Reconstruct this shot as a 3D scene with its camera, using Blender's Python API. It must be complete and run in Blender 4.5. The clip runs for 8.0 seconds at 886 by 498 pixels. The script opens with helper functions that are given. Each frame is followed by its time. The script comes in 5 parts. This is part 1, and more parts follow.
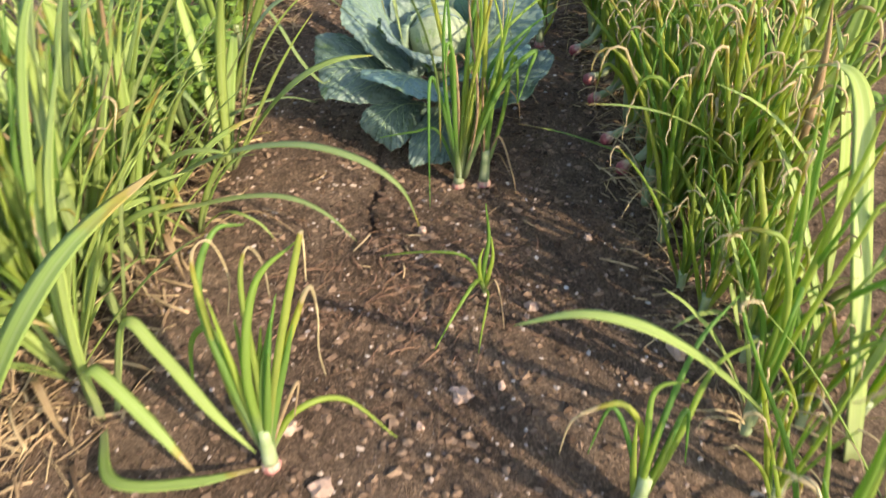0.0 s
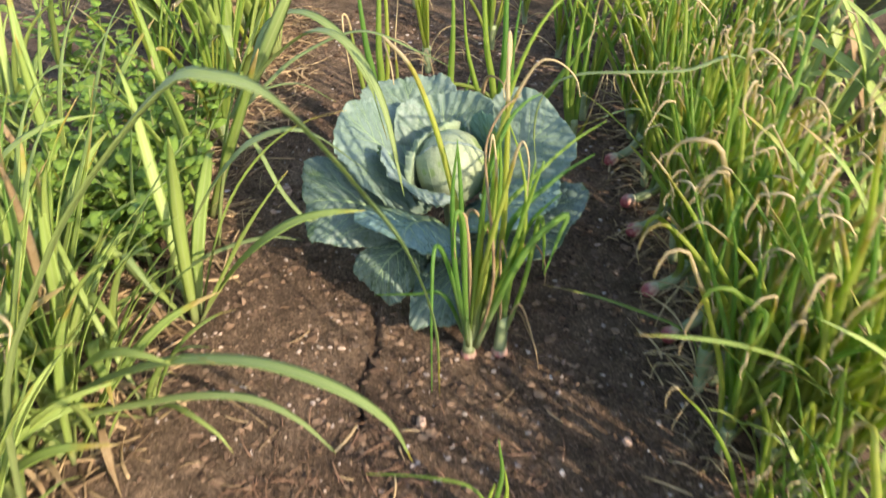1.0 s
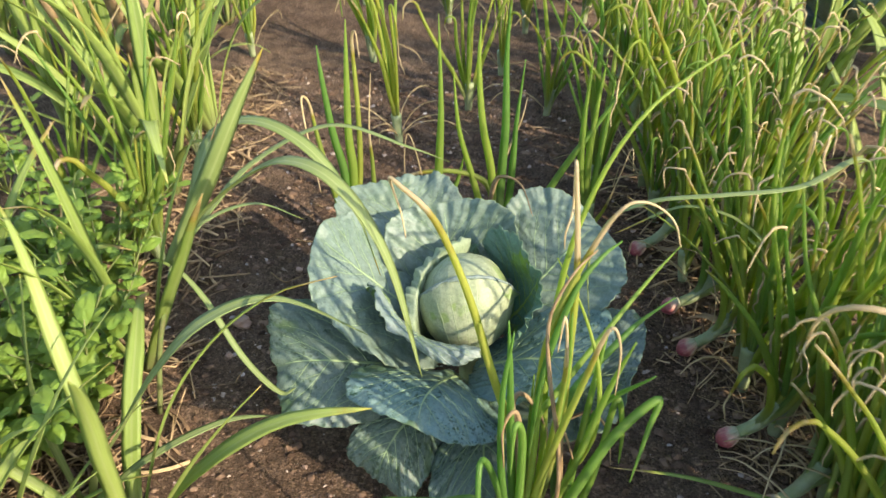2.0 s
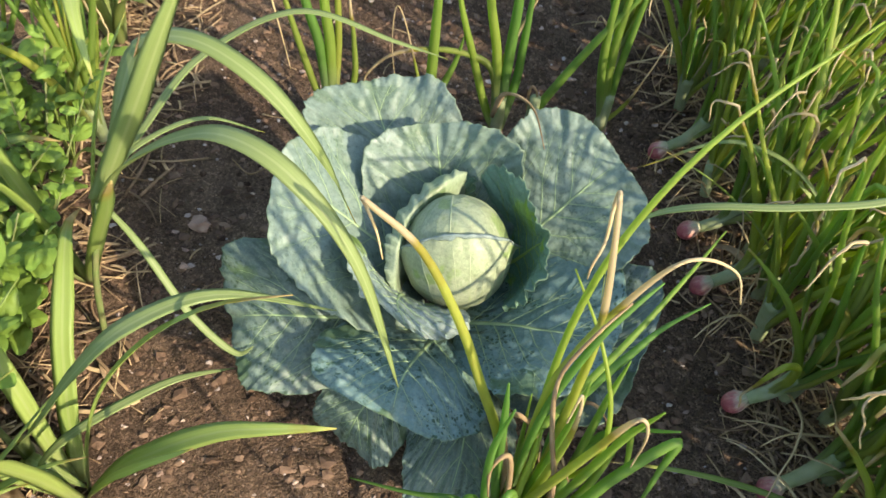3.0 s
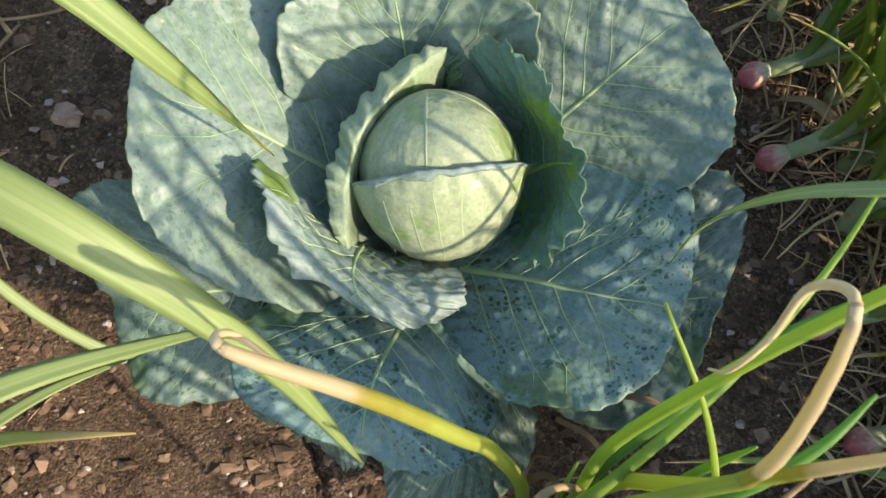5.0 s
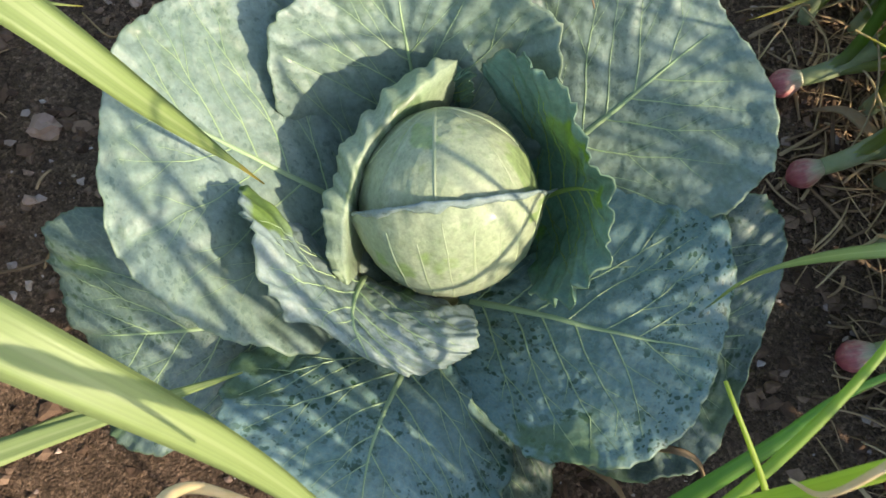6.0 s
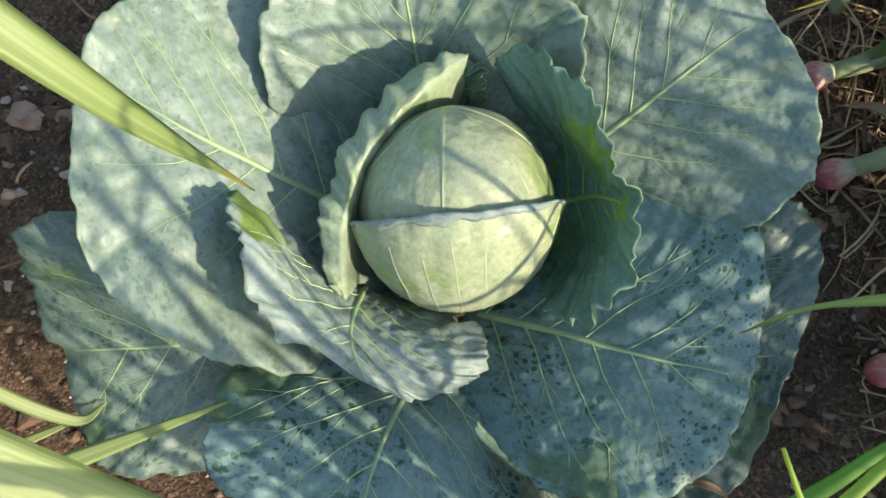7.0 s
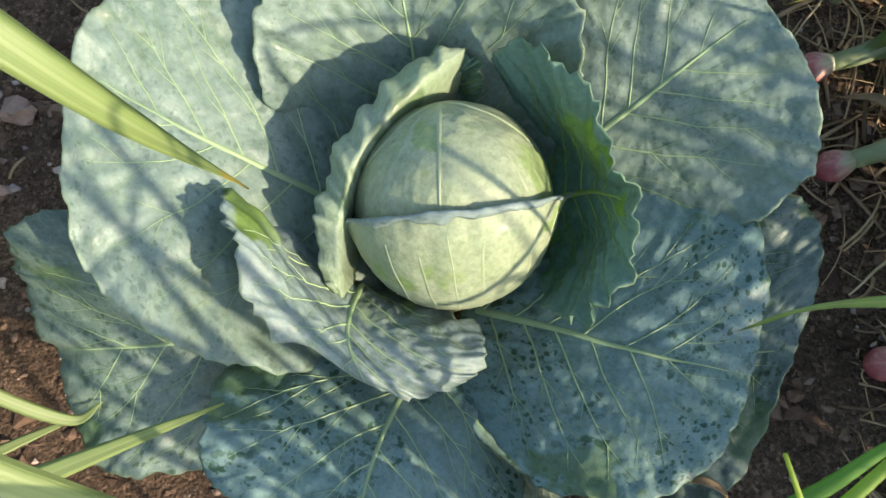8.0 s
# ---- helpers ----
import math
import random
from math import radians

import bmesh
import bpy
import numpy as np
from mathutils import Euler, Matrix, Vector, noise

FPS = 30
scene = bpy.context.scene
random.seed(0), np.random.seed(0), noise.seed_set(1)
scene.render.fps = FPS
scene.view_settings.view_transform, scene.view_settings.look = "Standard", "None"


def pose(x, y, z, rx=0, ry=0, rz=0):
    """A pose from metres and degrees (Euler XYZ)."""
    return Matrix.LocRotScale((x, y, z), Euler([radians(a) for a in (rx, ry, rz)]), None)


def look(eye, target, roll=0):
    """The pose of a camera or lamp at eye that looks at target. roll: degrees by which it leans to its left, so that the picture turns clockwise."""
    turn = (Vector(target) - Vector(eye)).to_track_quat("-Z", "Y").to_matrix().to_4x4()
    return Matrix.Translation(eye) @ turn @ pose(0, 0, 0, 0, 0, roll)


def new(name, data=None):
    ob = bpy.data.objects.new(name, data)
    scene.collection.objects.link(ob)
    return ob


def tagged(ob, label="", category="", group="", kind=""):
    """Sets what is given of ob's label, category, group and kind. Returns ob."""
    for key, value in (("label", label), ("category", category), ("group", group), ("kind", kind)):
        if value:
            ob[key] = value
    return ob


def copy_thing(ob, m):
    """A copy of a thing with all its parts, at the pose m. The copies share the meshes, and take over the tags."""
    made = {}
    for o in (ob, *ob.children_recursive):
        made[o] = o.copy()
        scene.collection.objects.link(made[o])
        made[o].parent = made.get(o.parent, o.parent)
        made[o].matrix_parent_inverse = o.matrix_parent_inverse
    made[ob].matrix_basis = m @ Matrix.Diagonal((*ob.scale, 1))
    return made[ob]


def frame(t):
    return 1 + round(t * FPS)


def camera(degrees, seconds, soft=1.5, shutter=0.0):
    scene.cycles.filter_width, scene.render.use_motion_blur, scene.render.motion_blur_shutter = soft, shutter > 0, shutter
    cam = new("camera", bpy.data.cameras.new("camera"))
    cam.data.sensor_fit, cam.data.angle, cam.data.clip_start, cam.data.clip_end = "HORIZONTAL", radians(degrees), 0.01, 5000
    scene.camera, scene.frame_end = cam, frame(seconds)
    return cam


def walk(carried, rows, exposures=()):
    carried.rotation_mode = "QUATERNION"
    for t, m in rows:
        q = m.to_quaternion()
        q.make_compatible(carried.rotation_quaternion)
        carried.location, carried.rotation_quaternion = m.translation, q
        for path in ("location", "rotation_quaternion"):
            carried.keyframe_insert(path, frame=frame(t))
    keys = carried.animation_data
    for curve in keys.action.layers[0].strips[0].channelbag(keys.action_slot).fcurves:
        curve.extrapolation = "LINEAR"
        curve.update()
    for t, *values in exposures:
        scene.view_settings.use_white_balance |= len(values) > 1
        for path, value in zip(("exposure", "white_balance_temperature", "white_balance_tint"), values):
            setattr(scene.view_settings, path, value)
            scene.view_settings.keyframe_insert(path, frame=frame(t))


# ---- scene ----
cam = camera(61.1, 8.0, shutter=0.4)
PATH = [
    (0, (0.057, -1.52, 0.911), (0.002, 0.0, -0.388), 0.1),
    (0.5, (0.076, -1.317, 0.919), (0.02, 0.202, -0.381), -0.9),
    (1, (0.06, -1.128, 0.953), (-0.049, 0.411, -0.32), 0.4),
    (1.5, (-0.038, -0.911, 0.945), (-0.007, 0.657, -0.297), 0.1),
    (1.7, (-0.058, -0.849, 0.898), (-0.018, 0.767, -0.28), -0.9),
    (2.8, (-0.053, -0.516, 0.931), (0.008, 0.688, -0.665), 4.4),
    (3, (-0.055, -0.483, 0.921), (0.019, 0.662, -0.717), 4.7),
    (3.5, (-0.062, -0.393, 0.894), (0.042, 0.611, -0.833), 5.2),
    (4, (-0.061, -0.301, 0.828), (0.102, 0.517, -0.989), 7.0),
    (4.2, (-0.051, -0.271, 0.802), (0.092, 0.473, -1.049), 6.3),
    (5.3, (-0.041, -0.192, 0.716), (0.081, 0.401, -1.19), 8.2),
    (5.5, (-0.042, -0.181, 0.71), (0.082, 0.415, -1.196), 7.9),
    (6, (-0.042, -0.163, 0.684), (0.078, 0.421, -1.225), 8.0),
    (6.5, (-0.042, -0.145, 0.665), (0.067, 0.418, -1.251), 7.9),
    (7, (-0.042, -0.131, 0.649), (0.071, 0.401, -1.276), 9.0),
    (7.5, (-0.042, -0.126, 0.644), (0.072, 0.381, -1.288), 9.5),
    (8, (-0.041, -0.125, 0.646), (0.076, 0.378, -1.286), 9.8),
]
walk(cam, [(t, look(eye, target, roll)) for t, eye, target, roll in PATH], [(0.0, 1.54, 7200, 11), (3.0, 1.54, 7200, 11), (5.5, 1.45, 7100, 12), (8.0, 1.45, 7000, 12)])

# ---- world, sun ----
SUN_AZ, SUN_EL = math.atan2(-0.616, 0.788), radians(30)
sun_dir = Vector((math.cos(SUN_EL) * math.cos(SUN_AZ), math.cos(SUN_EL) * math.sin(SUN_AZ), math.sin(SUN_EL)))
world = bpy.data.worlds.new("sky")
scene.world = world
world.use_nodes = True
wn, wl = world.node_tree.nodes, world.node_tree.links
sky = wn.new("ShaderNodeTexSky")
sky.sky_type, sky.sun_disc = "NISHITA", False
sky.sun_elevation, sky.sun_rotation = SUN_EL, math.pi / 2 - SUN_AZ
wl.new(sky.outputs["Color"], wn["Background"].inputs["Color"])
wn["Background"].inputs["Strength"].default_value = 0.149
sun = new("sun", bpy.data.lights.new("sun", "SUN"))
sun.data.energy, sun.data.angle, sun.data.color = 2.80, radians(1.0), (1.0, 0.88, 0.71)
sun.matrix_world = look(sun_dir * 20, (0, 0, 0))


# ---- materials ----
class Mat:
    """A node material with a principled shader and a few short-hands."""

    def __init__(self, name, rough=0.6, spec=0.4):
        self.m = bpy.data.materials.new(name)
        self.m.use_nodes = True
        self.nt = self.m.node_tree
        self.p = self.nt.nodes["Principled BSDF"]
        self.p.inputs["Roughness"].default_value = rough
        self.p.inputs["Specular IOR Level"].default_value = spec

    def node(self, kind, **sets):
        n = self.nt.nodes.new(kind)
        for k, v in sets.items():
            n.inputs[k.replace("_", " ")].default_value = v
        return n

    def link(self, a, b):
        self.nt.links.new(a, b)

    def coords(self, which="Object"):
        return self.nt.nodes.new("ShaderNodeTexCoord").outputs[which]

    def noise(self, vec, scale, detail=4.0, rough=0.55):
        n = self.node("ShaderNodeTexNoise", Scale=scale, Detail=detail, Roughness=rough)
        self.link(vec, n.inputs["Vector"])
        return n.outputs["Fac"]

    def warp(self, vec, scale, amount):
        n = self.node("ShaderNodeTexNoise", Scale=scale, Detail=2.0)
        self.link(vec, n.inputs["Vector"])
        a = self.nt.nodes.new("ShaderNodeVectorMath")
        a.operation = "MULTIPLY_ADD"
        self.link(n.outputs["Color"], a.inputs[0])
        a.inputs[1].default_value = (amount, amount, amount)
        self.link(vec, a.inputs[2])
        return a.outputs[0]

    def voronoi(self, vec, scale, feature="F1"):
        n = self.node("ShaderNodeTexVoronoi", Scale=scale)
        n.feature = feature
        self.link(vec, n.inputs["Vector"])
        return n.outputs["Distance"]

    def ramp(self, fac, *stops):
        n = self.nt.nodes.new("ShaderNodeValToRGB")
        e = n.color_ramp.elements
        while len(e) < len(stops):
            e.new(0.5)
        for el, (pos, col) in zip(e, stops):
            el.position = pos
            el.color = (*col, 1) if isinstance(col, tuple) else (col, col, col, 1)
        self.link(fac, n.inputs["Fac"])
        return n.outputs["Color"]

    def mix(self, fac, a, b, mode="MIX"):
        n = self.nt.nodes.new("ShaderNodeMix")
        n.data_type, n.blend_type = "RGBA", mode
        for i, v in ((0, fac), (6, a), (7, b)):
            if isinstance(v, (int, float)):
                n.inputs[i].default_value = v if i == 0 else (v, v, v, 1)
            elif isinstance(v, tuple):
                n.inputs[i].default_value = (*v, 1)
            else:
                self.link(v, n.inputs[i])
        return n.outputs[2]

    def math(self, op, a, b=0.0):
        n = self.nt.nodes.new("ShaderNodeMath")
        n.operation = op
        for i, v in ((0, a), (1, b)):
            if isinstance(v, (int, float)):
                n.inputs[i].default_value = v
            else:
                self.link(v, n.inputs[i])
        return n.outputs[0]

    def rnd(self):
        return self.nt.nodes.new("ShaderNodeObjectInfo").outputs["Random"]

    def color(self, c):
        if isinstance(c, tuple):
            self.p.inputs["Base Color"].default_value = (*c, 1)
        else:
            self.link(c, self.p.inputs["Base Color"])
        self.c = c

    def bump(self, height, strength, dist):
        b = self.node("ShaderNodeBump", Strength=strength, Distance=dist)
        self.link(height, b.inputs["Height"])
        self.link(b.outputs["Normal"], self.p.inputs["Normal"])
        self.normal = b.outputs["Normal"]

    def pass_light(self, share, tint):
        """Lets part of the light pass through thin leaves."""
        t = self.nt.nodes.new("ShaderNodeBsdfTranslucent")
        self.link(self.mix(1.0, self.c, tint, "MULTIPLY"), t.inputs["Color"])
        mx = self.node("ShaderNodeMixShader", Fac=share)
        self.link(self.p.outputs["BSDF"], mx.inputs[1])
        self.link(t.outputs["BSDF"], mx.inputs[2])
        self.link(mx.outputs["Shader"], self.nt.nodes["Material Output"].inputs["Surface"])


def soil_material():
    k = Mat("soil", 0.9, 0.2)
    v = k.coords()
    big = k.noise(v, 3.0, 5)
    mid = k.noise(v, 22.0, 6, 0.65)
    fine = k.noise(v, 190.0, 6, 0.75)
    c = k.ramp(big, (0.32, (0.128, 0.083, 0.056)), (0.68, (0.262, 0.180, 0.124)))
    c = k.mix(0.75, c, k.ramp(mid, (0.30, 0.35), (0.72, 1.45)), "MULTIPLY")
    c = k.mix(0.8, c, k.ramp(fine, (0.30, 0.45), (0.70, 1.5)), "MULTIPLY")
    c = k.mix(0.7, c, k.ramp(k.noise(v, 600.0, 4, 0.8), (0.34, 0.45), (0.66, 1.6)), "MULTIPLY")
    grit = k.math("MULTIPLY", k.ramp(k.voronoi(v, 170.0), (0.12, 1.0), (0.20, 0.0)), k.ramp(k.noise(v, 60.0, 2), (0.50, 0.0), (0.60, 1.0)))
    c = k.mix(grit, c, (0.25, 0.20, 0.16))
    flake = k.math("MULTIPLY", k.ramp(k.voronoi(k.warp(v, 60.0, 0.02), 75.0), (0.16, 1.0), (0.24, 0.0)), k.ramp(k.noise(v, 14.0, 3), (0.50, 0.0), (0.62, 1.0)))
    c = k.mix(k.math("MULTIPLY", flake, 0.7), c, (0.24, 0.165, 0.11))
    crumb = k.node("ShaderNodeTexVoronoi", Scale=330.0)
    k.link(k.warp(v, 120.0, 0.004), crumb.inputs["Vector"])
    tone = k.nt.nodes.new("ShaderNodeSeparateColor")
    k.link(crumb.outputs["Color"], tone.inputs[0])
    c = k.mix(0.75, c, k.ramp(tone.outputs[0], (0.0, 0.55), (0.8, 1.25), (0.96, 2.0)), "MULTIPLY")
    k.color(c)
    h = k.math("ADD", k.math("MULTIPLY", mid, 0.8), k.math("MULTIPLY", fine, 0.5))
    h = k.math("ADD", h, k.math("MULTIPLY", k.voronoi(v, 55.0), 0.35))
    h = k.math("ADD", h, k.math("MULTIPLY", k.noise(v, 700.0, 4, 0.8), 0.12))
    h = k.math("SUBTRACT", h, k.math("MULTIPLY", crumb.outputs["Distance"], 0.30))
    k.bump(h, 1.0, 0.024)
    return k.m


def leaf_material(name, waxy, green, dark, speckle, patch, share, mesh_depth=1.0, rubbed=(0.070, 0.130, 0.036), along=(0.130, 0.205, 0.120)):
    """Cabbage leaf: waxy bloom over green, rubbed patches and dark specks. UV is in metres on the leaf."""
    k = Mat(name, 0.5, 0.42)
    uv = k.coords("UV")
    obj = k.coords()
    cloud = k.noise(obj, 14.0, 4)
    grain = k.noise(obj, 260.0, 3, 0.7)
    c = k.mix(k.ramp(cloud, (0.35, 0.0), (0.75, 0.55)), waxy, green)
    net = k.ramp(k.voronoi(k.warp(uv, 60.0, 0.006), 170.0, "DISTANCE_TO_EDGE"), (0.0, 1.0), (0.10, 0.0))
    c = k.mix(k.math("MULTIPLY", net, 0.32 * mesh_depth), c, (0.22, 0.29, 0.20))
    # the blade is greener along its veins
    near = k.nt.nodes.new("ShaderNodeAttribute")
    near.attribute_name = "vein"
    c = k.mix(k.math("MULTIPLY", near.outputs["Fac"], 0.38), c, along)
    # rubbed, wet-looking green patches and specks
    zone = k.ramp(k.noise(uv, 13.0, 4), (0.42, 0.0), (0.54, 1.0))
    dot = k.ramp(k.math("ADD", k.voronoi(k.warp(uv, 140.0, 0.006), 150.0), k.math("MULTIPLY", k.noise(uv, 60.0, 3), 0.9)), (0.66, 1.0), (0.76, 0.0))
    fleck = k.ramp(k.noise(uv, 210.0, 3, 0.6), (0.59, 0.0), (0.64, 1.0))
    blot = k.ramp(k.noise(k.warp(uv, 90.0, 0.004), 85.0, 4, 0.65), (0.56, 0.0), (0.62, 1.0))
    s = k.math("MAXIMUM", k.math("MULTIPLY", k.math("MAXIMUM", dot, fleck), zone), k.math("MULTIPLY", blot, k.ramp(k.noise(uv, 17.0, 2), (0.50, 0.0), (0.62, 1.0))))
    c = k.mix(k.math("MULTIPLY", s, speckle), c, dark)
    rub = k.ramp(k.math("ADD", k.noise(uv, 18.0, 3), k.math("MULTIPLY", k.noise(uv, 90.0, 2), 0.12)), (0.64, 0.0), (0.68, 1.0))
    at = k.nt.nodes.new("ShaderNodeAttribute")
    at.attribute_name = "rim"
    outer = k.ramp(at.outputs["Fac"], (0.45, 0.25), (0.85, 1.0))
    c = k.mix(k.math("MULTIPLY", k.math("MULTIPLY", rub, patch), outer), c, rubbed)
    c = k.mix(k.ramp(at.outputs["Fac"], (0.985, 0.0), (0.999, 0.45)), c, (0.190, 0.260, 0.120))
    c = k.mix(0.50, c, k.ramp(grain, (0.3, 0.65), (0.7, 1.3)), "MULTIPLY")
    c = k.mix(0.30, c, k.ramp(k.noise(obj, 95.0, 4, 0.7), (0.32, 0.7), (0.68, 1.25)), "MULTIPLY")
    k.color(c)
    k.link(k.ramp(s, (0.0, 0.5), (1.0, 0.34)), k.p.inputs["Roughness"])
    h = k.math("ADD", k.math("MULTIPLY", k.noise(uv, 24.0, 3), 1.6 * (1.2 - mesh_depth)), k.math("MULTIPLY", net, -0.012 * mesh_depth))
    h = k.math("ADD", h, k.math("MULTIPLY", k.noise(uv, 45.0, 3), 0.8))
    h = k.math("ADD", h, k.math("MULTIPLY", k.noise(uv, 140.0, 3, 0.6), 0.22))
    k.bump(h, 0.75, 0.0030)
    k.pass_light(share, (0.75, 0.95, 0.40))
    return k.m


def vein_material():
    k = Mat("vein", 0.5, 0.4)
    k.color(k.mix(k.ramp(k.noise(k.coords(), 60.0), (0.3, 0.0), (0.7, 1.0)), (0.225, 0.335, 0.170), (0.290, 0.390, 0.205)))
    return k.m


def stalk_material(name, low, body, alt, tip, share, wither, midline=False):
    """Onion leaves and grass blades: UV y runs from base 0 to tip 1, UV x across the blade."""
    k = Mat(name, 0.48, 0.45)
    uv = k.coords("UV")
    sep = k.nt.nodes.new("ShaderNodeSeparateXYZ")
    k.link(uv, sep.inputs[0])
    y = sep.outputs["Y"]
    r = k.rnd()
    obj = k.coords()
    c = k.mix(k.ramp(r, (0.15, 0.0), (0.85, 1.0)), body, alt)
    st = k.node("ShaderNodeTexNoise", Scale=1.0, Detail=3.0)
    mp = k.node("ShaderNodeMapping", Scale=(28.0, 2.0, 1.0))
    k.link(uv, mp.inputs["Vector"])
    k.link(mp.outputs["Vector"], st.inputs["Vector"])
    c = k.mix(0.24, c, k.ramp(st.outputs["Fac"], (0.3, 0.62), (0.7, 1.35)), "MULTIPLY")
    if midline:
        d = k.math("ABSOLUTE", k.math("SUBTRACT", sep.outputs["X"], 0.5))
        c = k.mix(k.math("MULTIPLY", k.ramp(d, (0.03, 1.0), (0.09, 0.0)), 0.22), c, (0.50, 0.54, 0.30))
    blotch = k.noise(obj, 30.0, 3)
    yy = k.math("ADD", y, k.math("MULTIPLY", k.math("SUBTRACT", blotch, 0.5), 0.25))
    yy = k.math("ADD", yy, k.math("MULTIPLY", k.math("SUBTRACT", r, 0.5), 0.22))
    c = k.mix(k.ramp(yy, (wither, 0.0), (wither + 0.08, 1.0)), c, (0.36, 0.30, 0.055))
    c = k.mix(k.ramp(yy, (wither + 0.07, 0.0), (wither + 0.12, 1.0)), c, tip)
    c = k.mix(k.ramp(y, (0.02, 1.0), (0.20, 0.0)), c, low)
    k.color(c)
    k.bump(st.outputs["Fac"], 0.2, 0.0008)
    k.pass_light(share, (0.92, 1.0, 0.45))
    return k.m


def plain_material(name, a, b, scale, rough=0.7, spec=0.3, bump=0.4, dist=0.002, share=0.0):
    k = Mat(name, rough, spec)
    v = k.coords()
    n = k.noise(v, scale, 5, 0.6)
    c = k.mix(k.ramp(n, (0.32, 0.0), (0.68, 1.0)), a, b)
    c = k.mix(0.5, c, k.ramp(k.rnd(), (0.0, 0.6), (1.0, 1.3)), "MULTIPLY")
    k.color(c)
    k.bump(k.noise(v, scale * 4, 4, 0.7), bump, dist)
    if share:
        k.pass_light(share, (0.9, 0.95, 0.5))
    return k.m


def loose_material(name, tones, scale, rough, bump, dist):
    """Scattered small pieces, each with a tone of its own."""
    k = Mat(name, rough, 0.25)
    v = k.coords()
    own = k.nt.nodes.new("ShaderNodeNewGeometry").outputs["Random Per Island"]
    c = k.ramp(own, *[(i / (len(tones) - 1), t) for i, t in enumerate(tones)])
    n = k.noise(v, scale, 4, 0.65)
    k.color(k.mix(0.6, c, k.ramp(n, (0.3, 0.6), (0.7, 1.35)), "MULTIPLY"))
    k.bump(n, bump, dist)
    return k.m


def bulb_material():
    """Papery onion skin: red-purple by the root, pale straw towards the neck, streaked along."""
    k = Mat("onion_skin", 0.55, 0.4)
    uv = k.coords("UV")
    mp = k.node("ShaderNodeMapping", Scale=(26.0, 2.5, 1.0))
    k.link(uv, mp.inputs["Vector"])
    streak = k.noise(mp.outputs["Vector"], 1.0, 4, 0.6)
    sep = k.nt.nodes.new("ShaderNodeSeparateXYZ")
    k.link(uv, sep.inputs[0])
    up = k.math("ADD", sep.outputs["Y"], k.math("MULTIPLY", k.math("SUBTRACT", k.noise(k.coords(), 90.0, 3), 0.5), 0.9))
    c = k.ramp(up, (0.15, (0.30, 0.055, 0.075)), (0.42, (0.40, 0.13, 0.13)), (0.62, (0.50, 0.32, 0.26)), (0.85, (0.42, 0.42, 0.28)))
    c = k.mix(0.55, c, k.ramp(streak, (0.3, 0.55), (0.7, 1.45)), "MULTIPLY")
    c = k.mix(0.4, c, k.ramp(k.rnd(), (0.0, 0.7), (1.0, 1.25)), "MULTIPLY")
    k.color(c)
    k.bump(streak, 0.4, 0.001)
    return k.m


SOIL = soil_material()
OUTER = leaf_material("cabbage_leaf_outer", (0.196, 0.272, 0.230), (0.132, 0.204, 0.152), (0.024, 0.062, 0.036), 0.35, 0.35, 0.14)
SPECK = leaf_material("cabbage_leaf_specked", (0.148, 0.246, 0.238), (0.092, 0.188, 0.150), (0.028, 0.074, 0.040), 0.95, 0.7, 0.12)
# older blotched low leaves; the shade they lie in also darkens this colour
OLD_SHADED = leaf_material("cabbage_leaf_old_shaded", (0.128, 0.186, 0.165), (0.082, 0.134, 0.086), (0.032, 0.070, 0.032), 0.75, 0.6, 0.12)
INNER = leaf_material("cabbage_leaf_inner", (0.172, 0.310, 0.250), (0.110, 0.245, 0.135), (0.035, 0.090, 0.036), 0.3, 1.0, 0.30, 1.0, (0.190, 0.330, 0.045))
HEAD = leaf_material("cabbage_head_skin", (0.350, 0.395, 0.265), (0.215, 0.305, 0.130), (0.130, 0.220, 0.080), 0.25, 0.8, 0.12, 0.15, (0.190, 0.300, 0.075))
BLOOM = leaf_material("cabbage_leaf_bloomed", (0.245, 0.310, 0.290), (0.165, 0.240, 0.205), (0.040, 0.085, 0.040), 0.5, 1.0, 0.14, 1.0, (0.150, 0.235, 0.050))
VEIN = vein_material()
PALE = leaf_material("cabbage_leaf_pale", (0.320, 0.395, 0.290), (0.230, 0.340, 0.140), (0.05, 0.11, 0.04), 0.1, 0.7, 0.18, 0.4)
BRIGHTVEIN = plain_material("bright_vein", (0.30, 0.42, 0.10), (0.22, 0.36, 0.07), 60.0, 0.5, 0.4, 0.1)
STRAW = plain_material("withered_tip", (0.58, 0.47, 0.29), (0.46, 0.35, 0.18), 60.0, 0.7, 0.3, 0.4, 0.001, 0.2)
HEADVEIN = plain_material("head_vein", (0.37, 0.42, 0.27), (0.29, 0.37, 0.19), 60.0, 0.5, 0.4, 0.1)
ONION = stalk_material("onion_leaf", (0.34, 0.40, 0.24), (0.215, 0.365, 0.085), (0.430, 0.490, 0.110), (0.58, 0.47, 0.31), 0.66, 0.90)
ONION_FRESH = stalk_material("onion_leaf_fresh", (0.34, 0.40, 0.24), (0.170, 0.345, 0.080), (0.400, 0.500, 0.100), (0.58, 0.47, 0.31), 0.60, 1.15)
ONION_YELLOW = stalk_material("onion_leaf_yellowing", (0.34, 0.40, 0.24), (0.285, 0.375, 0.085), (0.460, 0.490, 0.105), (0.58, 0.47, 0.31), 0.55, 0.72)
GRASS = stalk_material("grass_blade", (0.30, 0.35, 0.15), (0.365, 0.465, 0.130), (0.285, 0.395, 0.098), (0.44, 0.34, 0.14), 0.38, 0.90, True)
